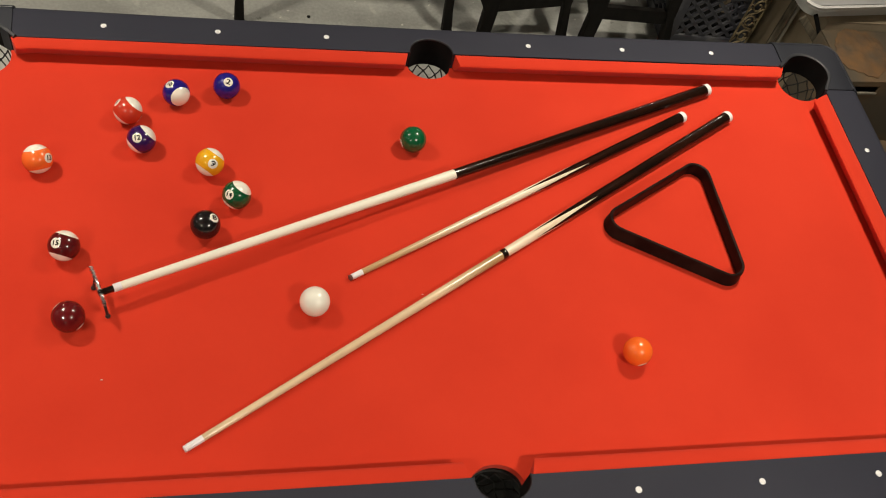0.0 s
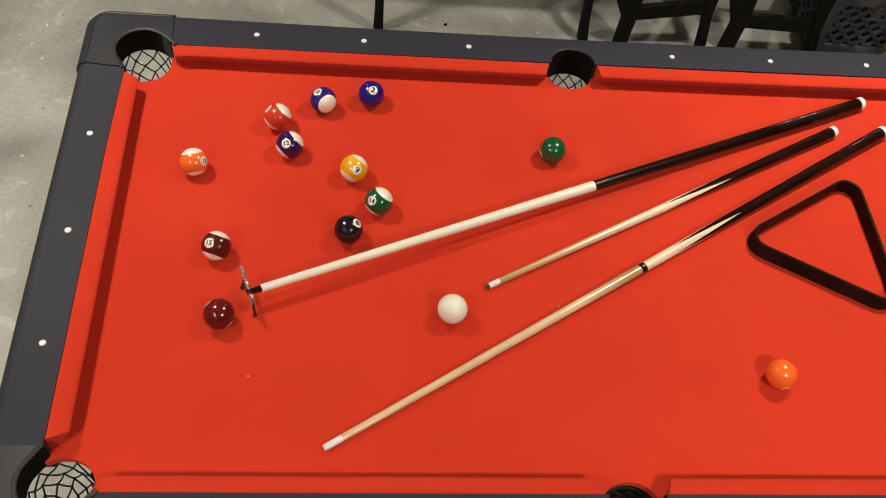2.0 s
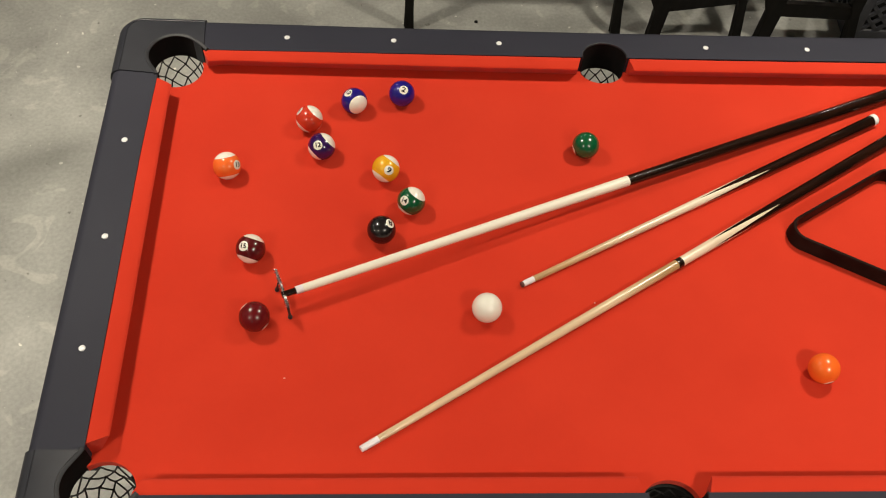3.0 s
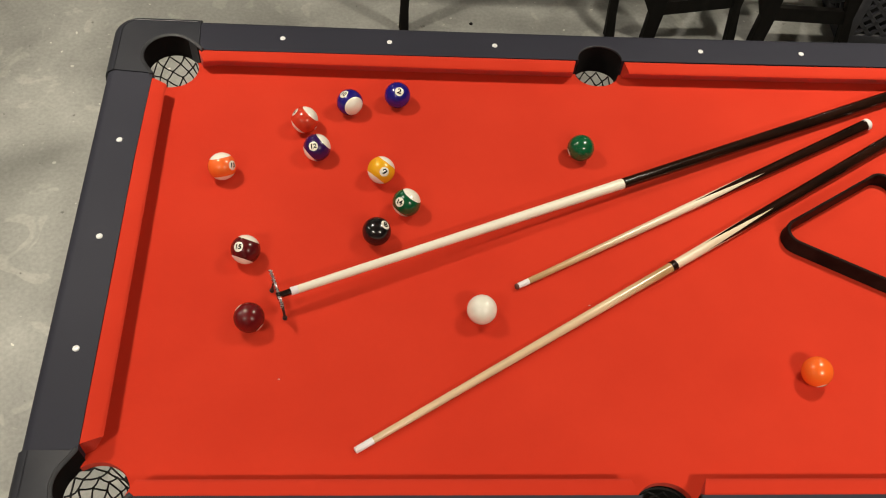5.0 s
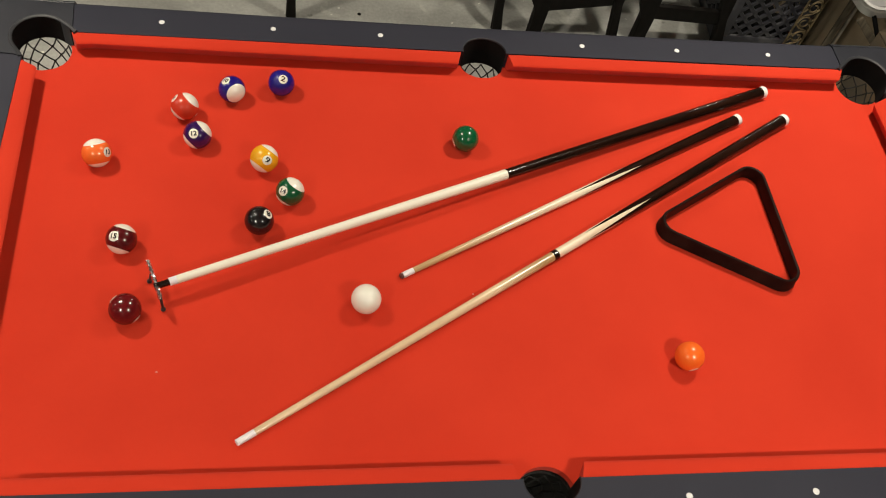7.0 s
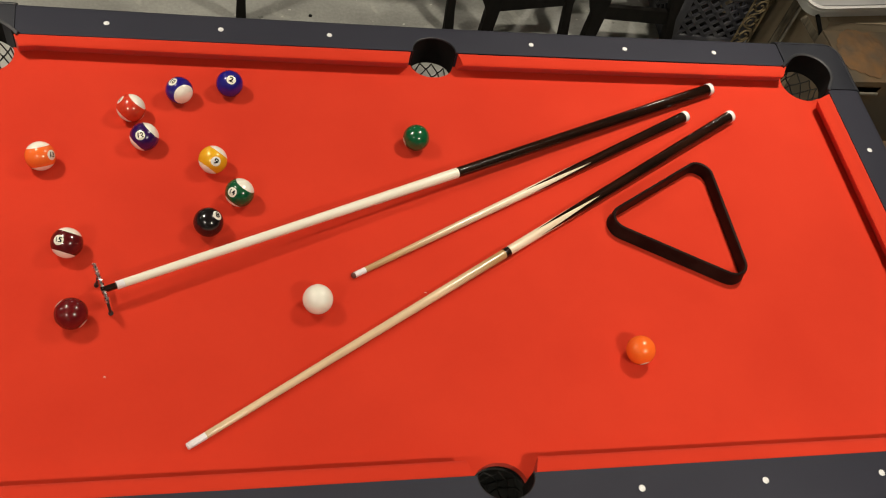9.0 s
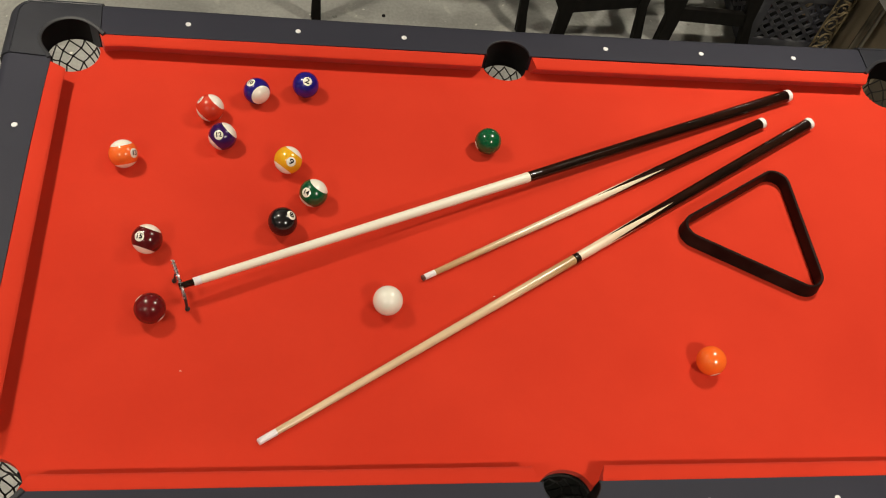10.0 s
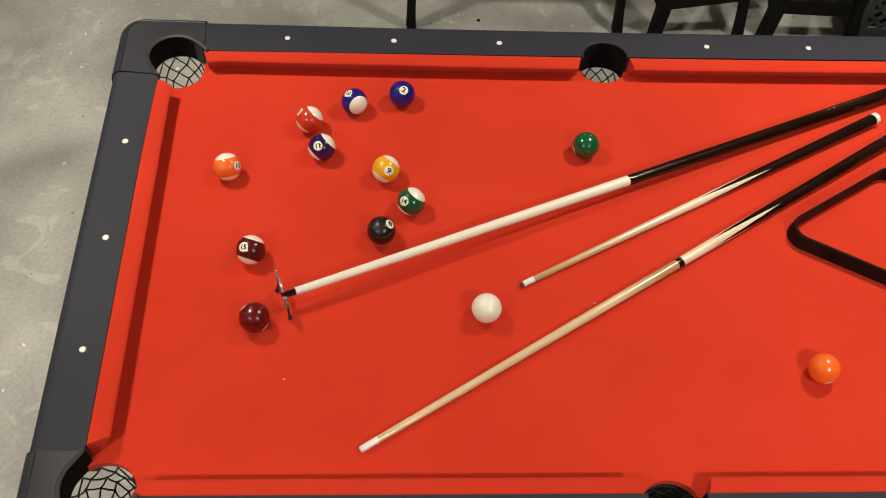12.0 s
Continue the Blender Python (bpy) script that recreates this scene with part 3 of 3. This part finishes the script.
    return Matrix.Translation(tip) @ d.to_track_quat("Z", "Y").to_matrix().to_4x4() @ pose(0, 0, 0, 0, 0, roll), d.length


def taper(s, length, r0, r1):
    return r0 + (r1 - r0) * s / length


def cue_piece(name, cue, r, s0, s1, material, label="", seg=28, steps=14, chamfer=0.0006):
    bm = bmesh.new()
    pr = [(max(r(s0) - chamfer, 0.001), s0)] + [(r(s0 + (s1 - s0) * k / steps), s0 + chamfer + (s1 - s0 - 2 * chamfer) * k / steps) for k in range(steps + 1)] + [(max(r(s1) - chamfer, 0.001), s1)]
    lathe(bm, pr, seg)
    return part(name, bm, material, cue, label)


def butt_with_points(cue, r, s0, depth, s1, phase):
    """The dark butt: a thin lacquered sleeve whose front edge runs out in four long points."""
    seg, steps = 64, 40
    bm = bmesh.new()
    rows = []
    for k in range(steps + 1):
        row = []
        for i in range(seg):
            a = 2 * math.pi * i / seg
            w = abs(((i / seg * 4 + phase) % 1.0) * 2 - 1)
            st = s0 + depth * w
            s = st + (s1 - st) * k / steps
            rr = r(s) + 0.00025
            row.append((rr * math.cos(a), rr * math.sin(a), s))
        rows.append(row)
    loft(bm, rows, caps=False)
    part("butt", bm, LACQUER, cue, "dark brown lacquered butt ending in long points", smooth=60)


def cue_end(cue, r, length):
    cue_piece("butt_cap", cue, lambda s: r(s) + 0.0005, length - 0.014, length - 0.002, WHITECAP, "white plastic butt cap", steps=3, chamfer=0.001)
    cue_piece("bumper", cue, lambda s: r(s) * 0.62, length - 0.002, length + 0.004, RUBBER, "black rubber bumper", steps=2, chamfer=0.001)


def short_cue():
    tip, butt = (-0.2305, -0.0795, BED + 0.0062), (0.607, 0.3635, BED + 0.0135)
    m, L = along(tip, butt, 35)
    cue = thing("short_pool_cue", "short wooden pool cue with dark pointed butt, lying on cloth", "pool cue", group="cues on the table")
    cue.matrix_basis = m
    def r(s):
        return taper(s, L, 0.0060, 0.0130)
    cue_piece("tip", cue, r, 0.0, 0.006, LEATHER, "brown leather tip", steps=2, chamfer=0.0015)
    cue_piece("ferrule", cue, r, 0.006, 0.030, FERRULE, "white ferrule", steps=2, chamfer=0.0002)
    cue_piece("shaft", cue, r, 0.030, L - 0.02, SHORT_SHAFT, "amber maple shaft growing paler", chamfer=0.0002)
    butt_with_points(cue, r, 0.44, 0.19, L - 0.014, 0.0)
    cue_end(cue, r, L)


def long_cue():
    tip, butt = (-0.5335, -0.416, BED + 0.0066), (0.727, 0.368, BED + 0.0145)
    m, L = along(tip, butt, 20)
    cue = thing("pool_cue", "two-piece maple pool cue with dark pointed butt, lying on cloth", "pool cue", group="cues on the table")
    cue.matrix_basis = m
    def r(s):
        return taper(s, L, 0.0063, 0.0142)
    cue_piece("tip", cue, r, 0.0, 0.005, FERRULE, "pale chalky tip", steps=2, chamfer=0.0015)
    cue_piece("ferrule", cue, r, 0.005, 0.036, FERRULE, "white ferrule", steps=2, chamfer=0.0002)
    cue_piece("shaft", cue, r, 0.036, 0.728, LONG_SHAFT, "maple shaft with amber end", chamfer=0.0002)
    cue_piece("joint_ring", cue, lambda s: r(s) + 0.0006, 0.728, 0.741, LACQUER, "dark brown joint ring", steps=2)
    cue_piece("forearm", cue, r, 0.741, L - 0.02, PALE, "pale maple forearm", chamfer=0.0002)
    butt_with_points(cue, r, 0.82, 0.19, L - 0.014, 0.0)
    cue_end(cue, r, L)


def bridge_stick():
    tip, butt = (-0.6745, -0.121, BED + 0.040), (0.699, 0.4545, BED + 0.0150)
    m, L = along(tip, butt, 0)
    cue = thing("bridge_stick", "ivory and dark brown bridge stick with spiral wire head", "cue bridge", group="cues on the table")
    cue.matrix_basis = m
    def r(s):
        return taper(s, L, 0.0078, 0.0145)
    cue_piece("ferrule", cue, lambda s: 0.0062, -0.014, 0.014, LACQUER, "dark glossy metal ferrule", steps=2)
    cue_piece("collar", cue, r, 0.014, 0.028, FERRULE, "white collar", steps=2, chamfer=0.0003)
    cue_piece("shaft", cue, r, 0.028, 0.742, IVORY, "ivory lacquered shaft")
    cue_piece("butt", cue, lambda s: r(s) + 0.0002, 0.742, L - 0.014, LACQUER, "dark brown lacquered butt")
    cue_end(cue, r, L)
    # head: a coiled wire arch standing across the stick on two small feet
    inv = m.inverted()
    ctrl = [Vector(p) for p in ((-0.7010, -0.0800, BED + 0.056), (-0.6935, -0.0985, BED + 0.049), (-0.6855, -0.1190, BED + 0.041), (-0.6785, -0.1385, BED + 0.044), (-0.6725, -0.1565, BED + 0.048))]
    core = []
    for a, b in zip(ctrl, ctrl[1:]):
        core += [a.lerp(b, k / 30) for k in range(30)]
    d = (ctrl[-1] - ctrl[0]).normalized()
    u = d.cross(Vector((0, 0, 1))).normalized()
    v = u.cross(d)
    bm = bmesh.new()
    tube(bm, [inv @ (p + (u * math.cos(i * 0.75) + v * math.sin(i * 0.75)) * 0.0034) for i, p in enumerate(core)], 0.0016, 6)
    tube(bm, [inv @ p for p in core[::6]], 0.0018, 6)
    part("bridge_head", bm, SPARKLE, cue, "coiled chrome wire bridge head")
    for top, foot in ((ctrl[1], (-0.7015, -0.0925, BED)), (ctrl[4], (-0.6725, -0.1525, BED))):
        bm = bmesh.new()
        f = Vector(foot)
        tube(bm, [inv @ top, inv @ top.lerp(f + Vector((0, 0, 0.004)), 0.6), inv @ (f + Vector((0, 0, 0.004)))], 0.0026, 8)
        bmesh.ops.create_icosphere(bm, subdivisions=2, radius=0.0050, matrix=inv @ Matrix.Translation(f + Vector((0, 0, 0.0050))))
        part("foot", bm, RUBBER, cue, "small dark bridge foot")


bridge_stick()
short_cue()
long_cue()


# ---- triangle rack ----
def triangle_rack():
    e = thing("triangle_rack", "dark brown plastic triangle ball rack lying on cloth", "ball rack", (0.5070, 0.0480, BED), turn=1)
    def outline(inset, tall=0):
        d = 0.1740 - inset
        rc = 0.0365 - inset
        pts = []
        for k in (60, 180, 300):
            c = ((d - rc) * math.cos(radians(k)), (d - rc) * math.sin(radians(k)))
            pts += arc(c[0], c[1], rc, k - 60, k + 60, 10)
        return pts
    bm = bmesh.new()
    prof = [(0.0, 0.0005), (-0.0015, 0.002), (-0.0015, 0.006), (0.0005, 0.009), (0.0015, 0.031), (0.003, 0.0350), (0.0055, 0.0360), (0.008, 0.0350), (0.0092, 0.031), (0.0088, 0.004), (0.008, 0.0005)]
    rings = [[(x, y, z) for x, y in outline(i)] for i, z in prof]
    loft(bm, rings + [rings[0]], caps=False)
    bmesh.ops.remove_doubles(bm, verts=bm.verts, dist=1e-6)
    part("rack_frame", bm, RACK, e, smooth=40)


triangle_rack()


def lint(x, y, s):
    bm = bmesh.new()
    tube(bm, [(x - s, y, BED + 0.0008), (x, y + s * 0.4, BED + 0.0016), (x + s, y - s * 0.2, BED + 0.0008)], 0.0007, 5)
    tagged(part("lint_speck", bm, LINT), "tiny white speck of lint on red cloth", "lint", "lint specks")


for x, y, s in ((-0.675, -0.278, 0.0018), (-0.088, -0.116, 0.0016)):
    lint(x, y, s)

# ---- behind the table ----


def leg_mesh(levels, y0, y1):
    """A cranked leg: levels give (height, x from, x to)."""
    bm = bmesh.new()
    loft(bm, [[(x0, y0, z), (x1, y0, z), (x1, y1, z), (x0, y1, z)] for z, x0, x1 in levels])
    soften(bm, 0.003, 30)
    return bm


def stool(x, w, left, right, rung, label, depth=0.34):
    """Bar stool with cranked, squared black legs, rungs and a slab seat. x: left front foot; y: front face at 1.41."""
    e = thing("bar_stool", label, "bar stool", (x, 1.41, 0), "stools behind the table")
    for y in (0.0, depth):
        part("leg", leg_mesh(left, y, y + 0.034), STOOL, e)
        part("leg", leg_mesh(right, y, y + 0.034), STOOL, e)
        bm = bmesh.new()
        (xa, za), (xb, zb) = rung
        loft(bm, [[(xx, y + yy, zz + dz) for yy, dz in ((0.006, -0.029), (0.028, -0.029), (0.028, 0.029), (0.006, 0.029))] for xx, zz in ((xa, za), (xb, zb))])
        soften(bm, 0.002)
        part("rung", bm, STOOL, e)
    for xx in (left[2][1] + 0.03, right[2][2] - 0.03):
        bm = bmesh.new()
        box(bm, xx - 0.011, xx + 0.011, 0.034, depth, 0.29, 0.33, 0.003)
        part("rung", bm, STOOL, e)
    bm = bmesh.new()
    box(bm, -0.055, w + 0.03, -0.012, depth + 0.05, 0.62, 0.665, 0.014)
    part("seat", bm, STOOL, e)


stool(0.413, 0.31, [(0, 0.004, 0.040), (0.145, 0.003, 0.052), (0.245, -0.048, 0.052), (0.63, -0.03, 0.030)],
      [(0, 0.312, 0.340), (0.19, 0.284, 0.312), (0.26, 0.268, 0.312), (0.63, 0.268, 0.306)], ((0.045, 0.170), (0.278, 0.213)), "black wooden bar stool with cranked legs on concrete")
stool(0.810, 0.35, [(0, 0.0, 0.040), (0.145, 0.0, 0.052), (0.25, -0.040, 0.050), (0.63, -0.03, 0.030)],
      [(0, 0.328, 0.362), (0.155, 0.296, 0.328), (0.27, 0.266, 0.324), (0.63, 0.280, 0.318)], ((0.045, 0.163), (0.305, 0.153)), "black wooden bar stool with cranked legs beside a crate")


def bench():
    """Low black bench: a straight leg at one end, a cranked one at the other."""
    e = thing("bench", "black wooden bench with slim legs standing on concrete", "bench", (-0.44, 1.44, 0))
    for y in (0.0, 0.30):
        part("leg", leg_mesh([(0, -0.004, 0.026), (0.1, -0.004, 0.026), (0.46, -0.004, 0.030)], y, y + 0.03), STOOL, e)
        part("leg", leg_mesh([(0, 0.733, 0.764), (0.112, 0.722, 0.752), (0.21, 0.716, 0.744), (0.46, 0.724, 0.764)], y, y + 0.03), STOOL, e)
    bm = bmesh.new()
    box(bm, -0.03, 0.79, -0.01, 0.345, 0.46, 0.495, 0.008)
    part("seat", bm, STOOL, e)


bench()


def milk_crate():
    """Square stacking crate; each wall is a frame with a diagonal lattice."""
    w, h, t = 0.33, 0.28, 0.012
    e = thing("milk_crate", "dark grey plastic milk crate with diagonal lattice sides", "crate", (1.325, 1.615, 0), turn=-2)
    for k in range(4):
        m = pose(0, 0, 0, 0, 0, 90 * k)
        bm = bmesh.new()
        y0, y1 = -w / 2, -w / 2 + t
        box(bm, -w / 2, w / 2, y0 - 0.002, y1, 0.0, 0.045, 0.003, m)
        box(bm, -w / 2, w / 2, y0 - 0.004, y1, h - 0.05, h, 0.003, m)
        for sx in (-1, 1):
            box(bm, sx * (w / 2 - 0.022) - 0.022, sx * (w / 2 - 0.022) + 0.022, y0 - 0.003, y1, 0.04, h - 0.045, 0.003, m)
        fr = part("crate_wall", bm, CRATE, e)
        bm = bmesh.new()
        lo, hi, L0, L1 = 0.042, h - 0.048, -w / 2 + 0.04, w / 2 - 0.04
        for sgn in (1, -1):
            for c in range(-5, 11):
                # line z = lo + sgn * (x - x0), clipped to the window
                x0 = L0 + c * 0.056 if sgn > 0 else L0 + c * 0.056 + 0.01
                pa = []
                for xx in (L0, L1):
                    zz = lo + sgn * (xx - x0)
                    pa.append((xx, zz))
                (xa, za), (xb, zb) = pa
                def clip(xa, za, xb, zb):
                    ts = [0.0, 1.0]
                    for lim, up in ((lo, False), (hi, True)):
                        tt = (lim - za) / (zb - za)
                        if (zb > za) == up:
                            ts[1] = min(ts[1], tt)
                        else:
                            ts[0] = max(ts[0], tt)
                    return ts
                t0, t1 = clip(xa, za, xb, zb)
                if t1 - t0 < 0.05:
                    continue
                A = m @ Vector((xa + (xb - xa) * t0, (y0 + y1) / 2, za + (zb - za) * t0))
                B = m @ Vector((xa + (xb - xa) * t1, (y0 + y1) / 2, za + (zb - za) * t1))
                bar(bm, A, B, 0.013, 0.013, 0.009, 0.009, m.to_3x3() @ Vector((0, 1, 0)))
        part("lattice", bm, CRATE, fr)
    # near-black base, not crate plastic: shade behind the lattice put into its colour
    bm = bmesh.new()
    box(bm, -w / 2 + 0.01, w / 2 - 0.01, -w / 2 + 0.01, w / 2 - 0.01, 0.004, 0.014)
    part("base", bm, FRAME, e)


milk_crate()


def scroll_panel():
    """Narrow upright ornamental panel: two thin edges filled with S-scrolls."""
    e = thing("scroll_panel", "narrow tarnished brass scrollwork panel standing upright", "ornamental panel", (1.432, 1.40, 0), turn=4)
    for sx in (-1, 1):
        bm = bmesh.new()
        box(bm, sx * 0.034 - 0.0025, sx * 0.034 + 0.0025, -0.003, 0.003, 0, 0.85)
        part("edge_strip", bm, BRASS, e)
    for k in range(12):
        z0 = 0.035 + 0.070 * k
        s = 1 if k % 2 else -1
        bm = bmesh.new()
        pts = []
        for i in range(26):
            a = i / 25 * 2.6 * math.pi
            r = 0.028 * (1 - 0.72 * i / 25)
            pts.append((s * (0.004 + r * math.cos(a)), 0, z0 + r * math.sin(a) * 1.15))
        tube(bm, pts, [0.0042 - 0.0012 * i / 25 for i in range(26)], 6)
        tube(bm, [(s * 0.030, 0, z0), (s * 0.020, 0, z0 + 0.032), (-s * 0.010, 0, z0 + 0.044), (-s * 0.030, 0, z0 + 0.062)], 0.0038, 6)
        tube(bm, [(-s * 0.032, 0, z0 - 0.02), (-s * 0.020, 0, z0 - 0.005), (-s * 0.026, 0, z0 + 0.014)], 0.0035, 6)
        part("scroll", bm, BRASS, e)


scroll_panel()


def carton(name, label, x0, x1, y0, y1, z0, z1, mt, turn=0, slot=False, flaps=True):
    """Closed cardboard carton: thick walls, two top flaps that do not quite meet, sometimes a hand hole."""
    cx, cy, w, d, h = (x0 + x1) / 2, (y0 + y1) / 2, x1 - x0, y1 - y0, z1 - z0
    e = thing(name, label, "cardboard box", (cx, cy, z0), turn=turn)
    t = 0.005
    walls = [(-w / 2, w / 2, d / 2 - t, d / 2), (-w / 2, -w / 2 + t, -d / 2 + t, d / 2 - t), (w / 2 - t, w / 2, -d / 2 + t, d / 2 - t)]
    for a in walls:
        bm = bmesh.new()
        box(bm, *a, 0, h - 0.004, 0.0015)
        part("side", bm, mt, e)
    if slot:
        sx0, sx1, sz0, sz1 = slot
        for a in ((-w / 2, w / 2, 0, sz0), (-w / 2, w / 2, sz1, h - 0.004), (-w / 2, sx0, sz0, sz1), (sx1, w / 2, sz0, sz1)):
            bm = bmesh.new()
            box(bm, a[0], a[1], -d / 2, -d / 2 + t, a[2], a[3])
            part("front", bm, mt, e)
        bm = bmesh.new()
        box(bm, sx0 - 0.004, sx1 + 0.004, -d / 2 - 0.003, -d / 2 + 0.004, sz0 - 0.007, sz0 + 0.001, 0.001)
        part("hand_hole_lip", bm, PALE_TIMBER, e, "pale lower lip of the hand hole")
    else:
        bm = bmesh.new()
        box(bm, -w / 2, w / 2, -d / 2, -d / 2 + t, 0, h - 0.004, 0.0015)
        part("front", bm, mt, e)
    if flaps:
        for s in (1, -1):
            bm = bmesh.new()
            n = 8
            rows = []
            for i in range(n + 1):
                yy = s * (d / 2 - (d / 2 - 0.004) * i / n)
                rows.append([(xx, yy, h + 0.004 * math.sin(3 * i / n) + 0.003 * noise.noise(Vector((xx * 6, yy * 9, cx * 5))) + dz) for xx, dz in
                             [(-w / 2 + w * k / 8, 0.0) for k in range(9)] + [(w / 2 - w * k / 8, -0.004) for k in range(9)]])
            loft(bm, rows)
            part("flap", bm, mt, e)
    bm = bmesh.new()
    box(bm, -w / 2 + t, w / 2 - t, -d / 2 + t, d / 2 - t, 0.001, 0.006)
    part("bottom", bm, mt, e)
    return e


carton("cardboard_box", "stained brown cardboard box with a dark hand hole", 1.495, 1.99, 0.885, 1.125, 0, 0.40, CARD_OLD, 1, slot=(-0.212, -0.112, 0.350, 0.378))
carton("cardboard_box", "brown cardboard box carrying a white plastic tub", 1.535, 1.97, 1.165, 1.60, 0, 0.40, CARD, 1)
carton("cardboard_box", "low brown cardboard box behind scrollwork panel", 1.475, 1.80, 1.62, 1.90, 0, 0.30, CARD, -4)
carton("cardboard_box", "low dark stained cardboard box beside the pool table", 1.36, 1.85, 0.36, 0.80, 0, 0.22, CARD_OLD, -6)


def plastic_tub():
    """Shallow storage tub with a rolled rim, stepped ledge and flat grey contents."""
    e = thing("plastic_tub", "cloudy white plastic storage tub on a cardboard box", "storage tub", (1.655, 1.362, 0.409), turn=6)
    def rr(hx, hy, r, z):
        return [(x, y, z) for cx, cy, a in ((hx - r, hy - r, 0), (-hx + r, hy - r, 90), (-hx + r, -hy + r, 180), (hx - r, -hy + r, 270)) for x, y in arc(cx, cy, r, a, a + 90, 6)]
    bm = bmesh.new()
    H = 0.075
    prof = [(0.225, 0.170, 0.0), (0.240, 0.185, 0.045), (0.256, 0.200, 0.050), (0.256, 0.200, 0.056), (0.262, 0.206, H - 0.01), (0.268, 0.212, H), (0.260, 0.204, H + 0.003), (0.252, 0.196, H - 0.006), (0.246, 0.190, 0.058), (0.230, 0.175, 0.052), (0.218, 0.163, 0.006)]
    loft(bm, [rr(a, b, 0.05, z) for a, b, z in prof])
    part("tub_body", bm, TUB, e)
    bm = bmesh.new()
    loft(bm, [rr(0.222, 0.166, 0.03, z) for z in (0.0345, 0.046, 0.048)])
    part("inner_tray", bm, GREYBAG, e, "flat grey inner tray")


plastic_tub()


def plank(name, label, x, y, w, t, h, lean, turn, mt):
    e = thing(name, label, "plank", (x, y, 0), "upright planks", turn=turn)
    bm = bmesh.new()
    box(bm, -w / 2, w / 2, -t / 2, t / 2, 0, h, 0.002, pose(0, 0, 0, lean, 0, 0))
    part("board", bm, mt, e)


plank("plank", "dark grey-brown timber plank standing upright", 1.485, 1.30, 0.020, 0.02, 0.85, -3, -30, TIMBER)
plank("plank", "pale worn timber batten standing upright", 1.504, 1.285, 0.010, 0.02, 0.9, -3, -20, PALE_TIMBER)


def batten(label, foot, head, w, t, mt):
    """A thin batten leaning sideways among the boxes."""
    e = thing("batten", label, "batten", foot, "leaning battens")
    d = Vector(head) - Vector(foot)
    bm = bmesh.new()
    bar(bm, (0, 0, 0), d, w, w, t, t)
    soften(bm, 0.002)
    part("stick", bm, mt, e)


batten("dull brown timber batten leaning between two boxes", (1.884, 1.145, 0.0), (1.416, 1.145, 0.428), 0.024, 0.010, TIMBER)
# black stick put in for the dark gap between the boxes
batten("black strip standing in for the dark gap between two boxes", (1.782, 1.145, 0.0), (1.46, 1.145, 0.441), 0.014, 0.010, FRAME)


def paper_sack():
    """Crumpled brown paper sack slumped on a carton."""
    e = thing("paper_sack", "crumpled orange-brown paper sack lying on a cardboard box", "paper sack", (1.610, 1.012, 0.405), turn=20)
    bm = bmesh.new()
    bmesh.ops.create_icosphere(bm, subdivisions=5, radius=1.0)
    for v in bm.verts:
        c = v.co.copy()
        rad = math.hypot(c.x, c.y)
        k = 1 + 0.22 * noise.noise(Vector((c.x, c.y, 0)) * 1.6) + 0.10 * noise.noise(Vector((c.x, c.y, 3)) * 5)
        crease = abs(noise.noise(Vector((c.x, c.y, 1)) * 2.6)) + 0.5 * abs(noise.noise(Vector((c.x, c.y, 2)) * 6.5))
        z = 0.0015 + (1 - rad * rad) * (0.004 + 0.012 * crease) if c.z > 0.02 else 0.0
        v.co = Vector((c.x * k * 0.112, c.y * k * 0.100, z))
    part("sack", bm, PAPER, e, smooth=60)


paper_sack()


def floor_scrap(x, y, r):
    bm = bmesh.new()
    bmesh.ops.create_icosphere(bm, subdivisions=2, radius=1.0)
    for v in bm.verts:
        k = 1 + 0.25 * noise.noise(v.co * 1.7)
        v.co = Vector((x + v.co.x * r * k, y + v.co.y * r * 0.8 * k, max(0.0, r * 0.45 + v.co.z * r * 0.6 * k)))
    tagged(part("floor_scrap", bm, STOOL, smooth=50), "small dark scrap lying on concrete floor", "floor scrap")


floor_scrap(-0.187, 1.5, 0.007)
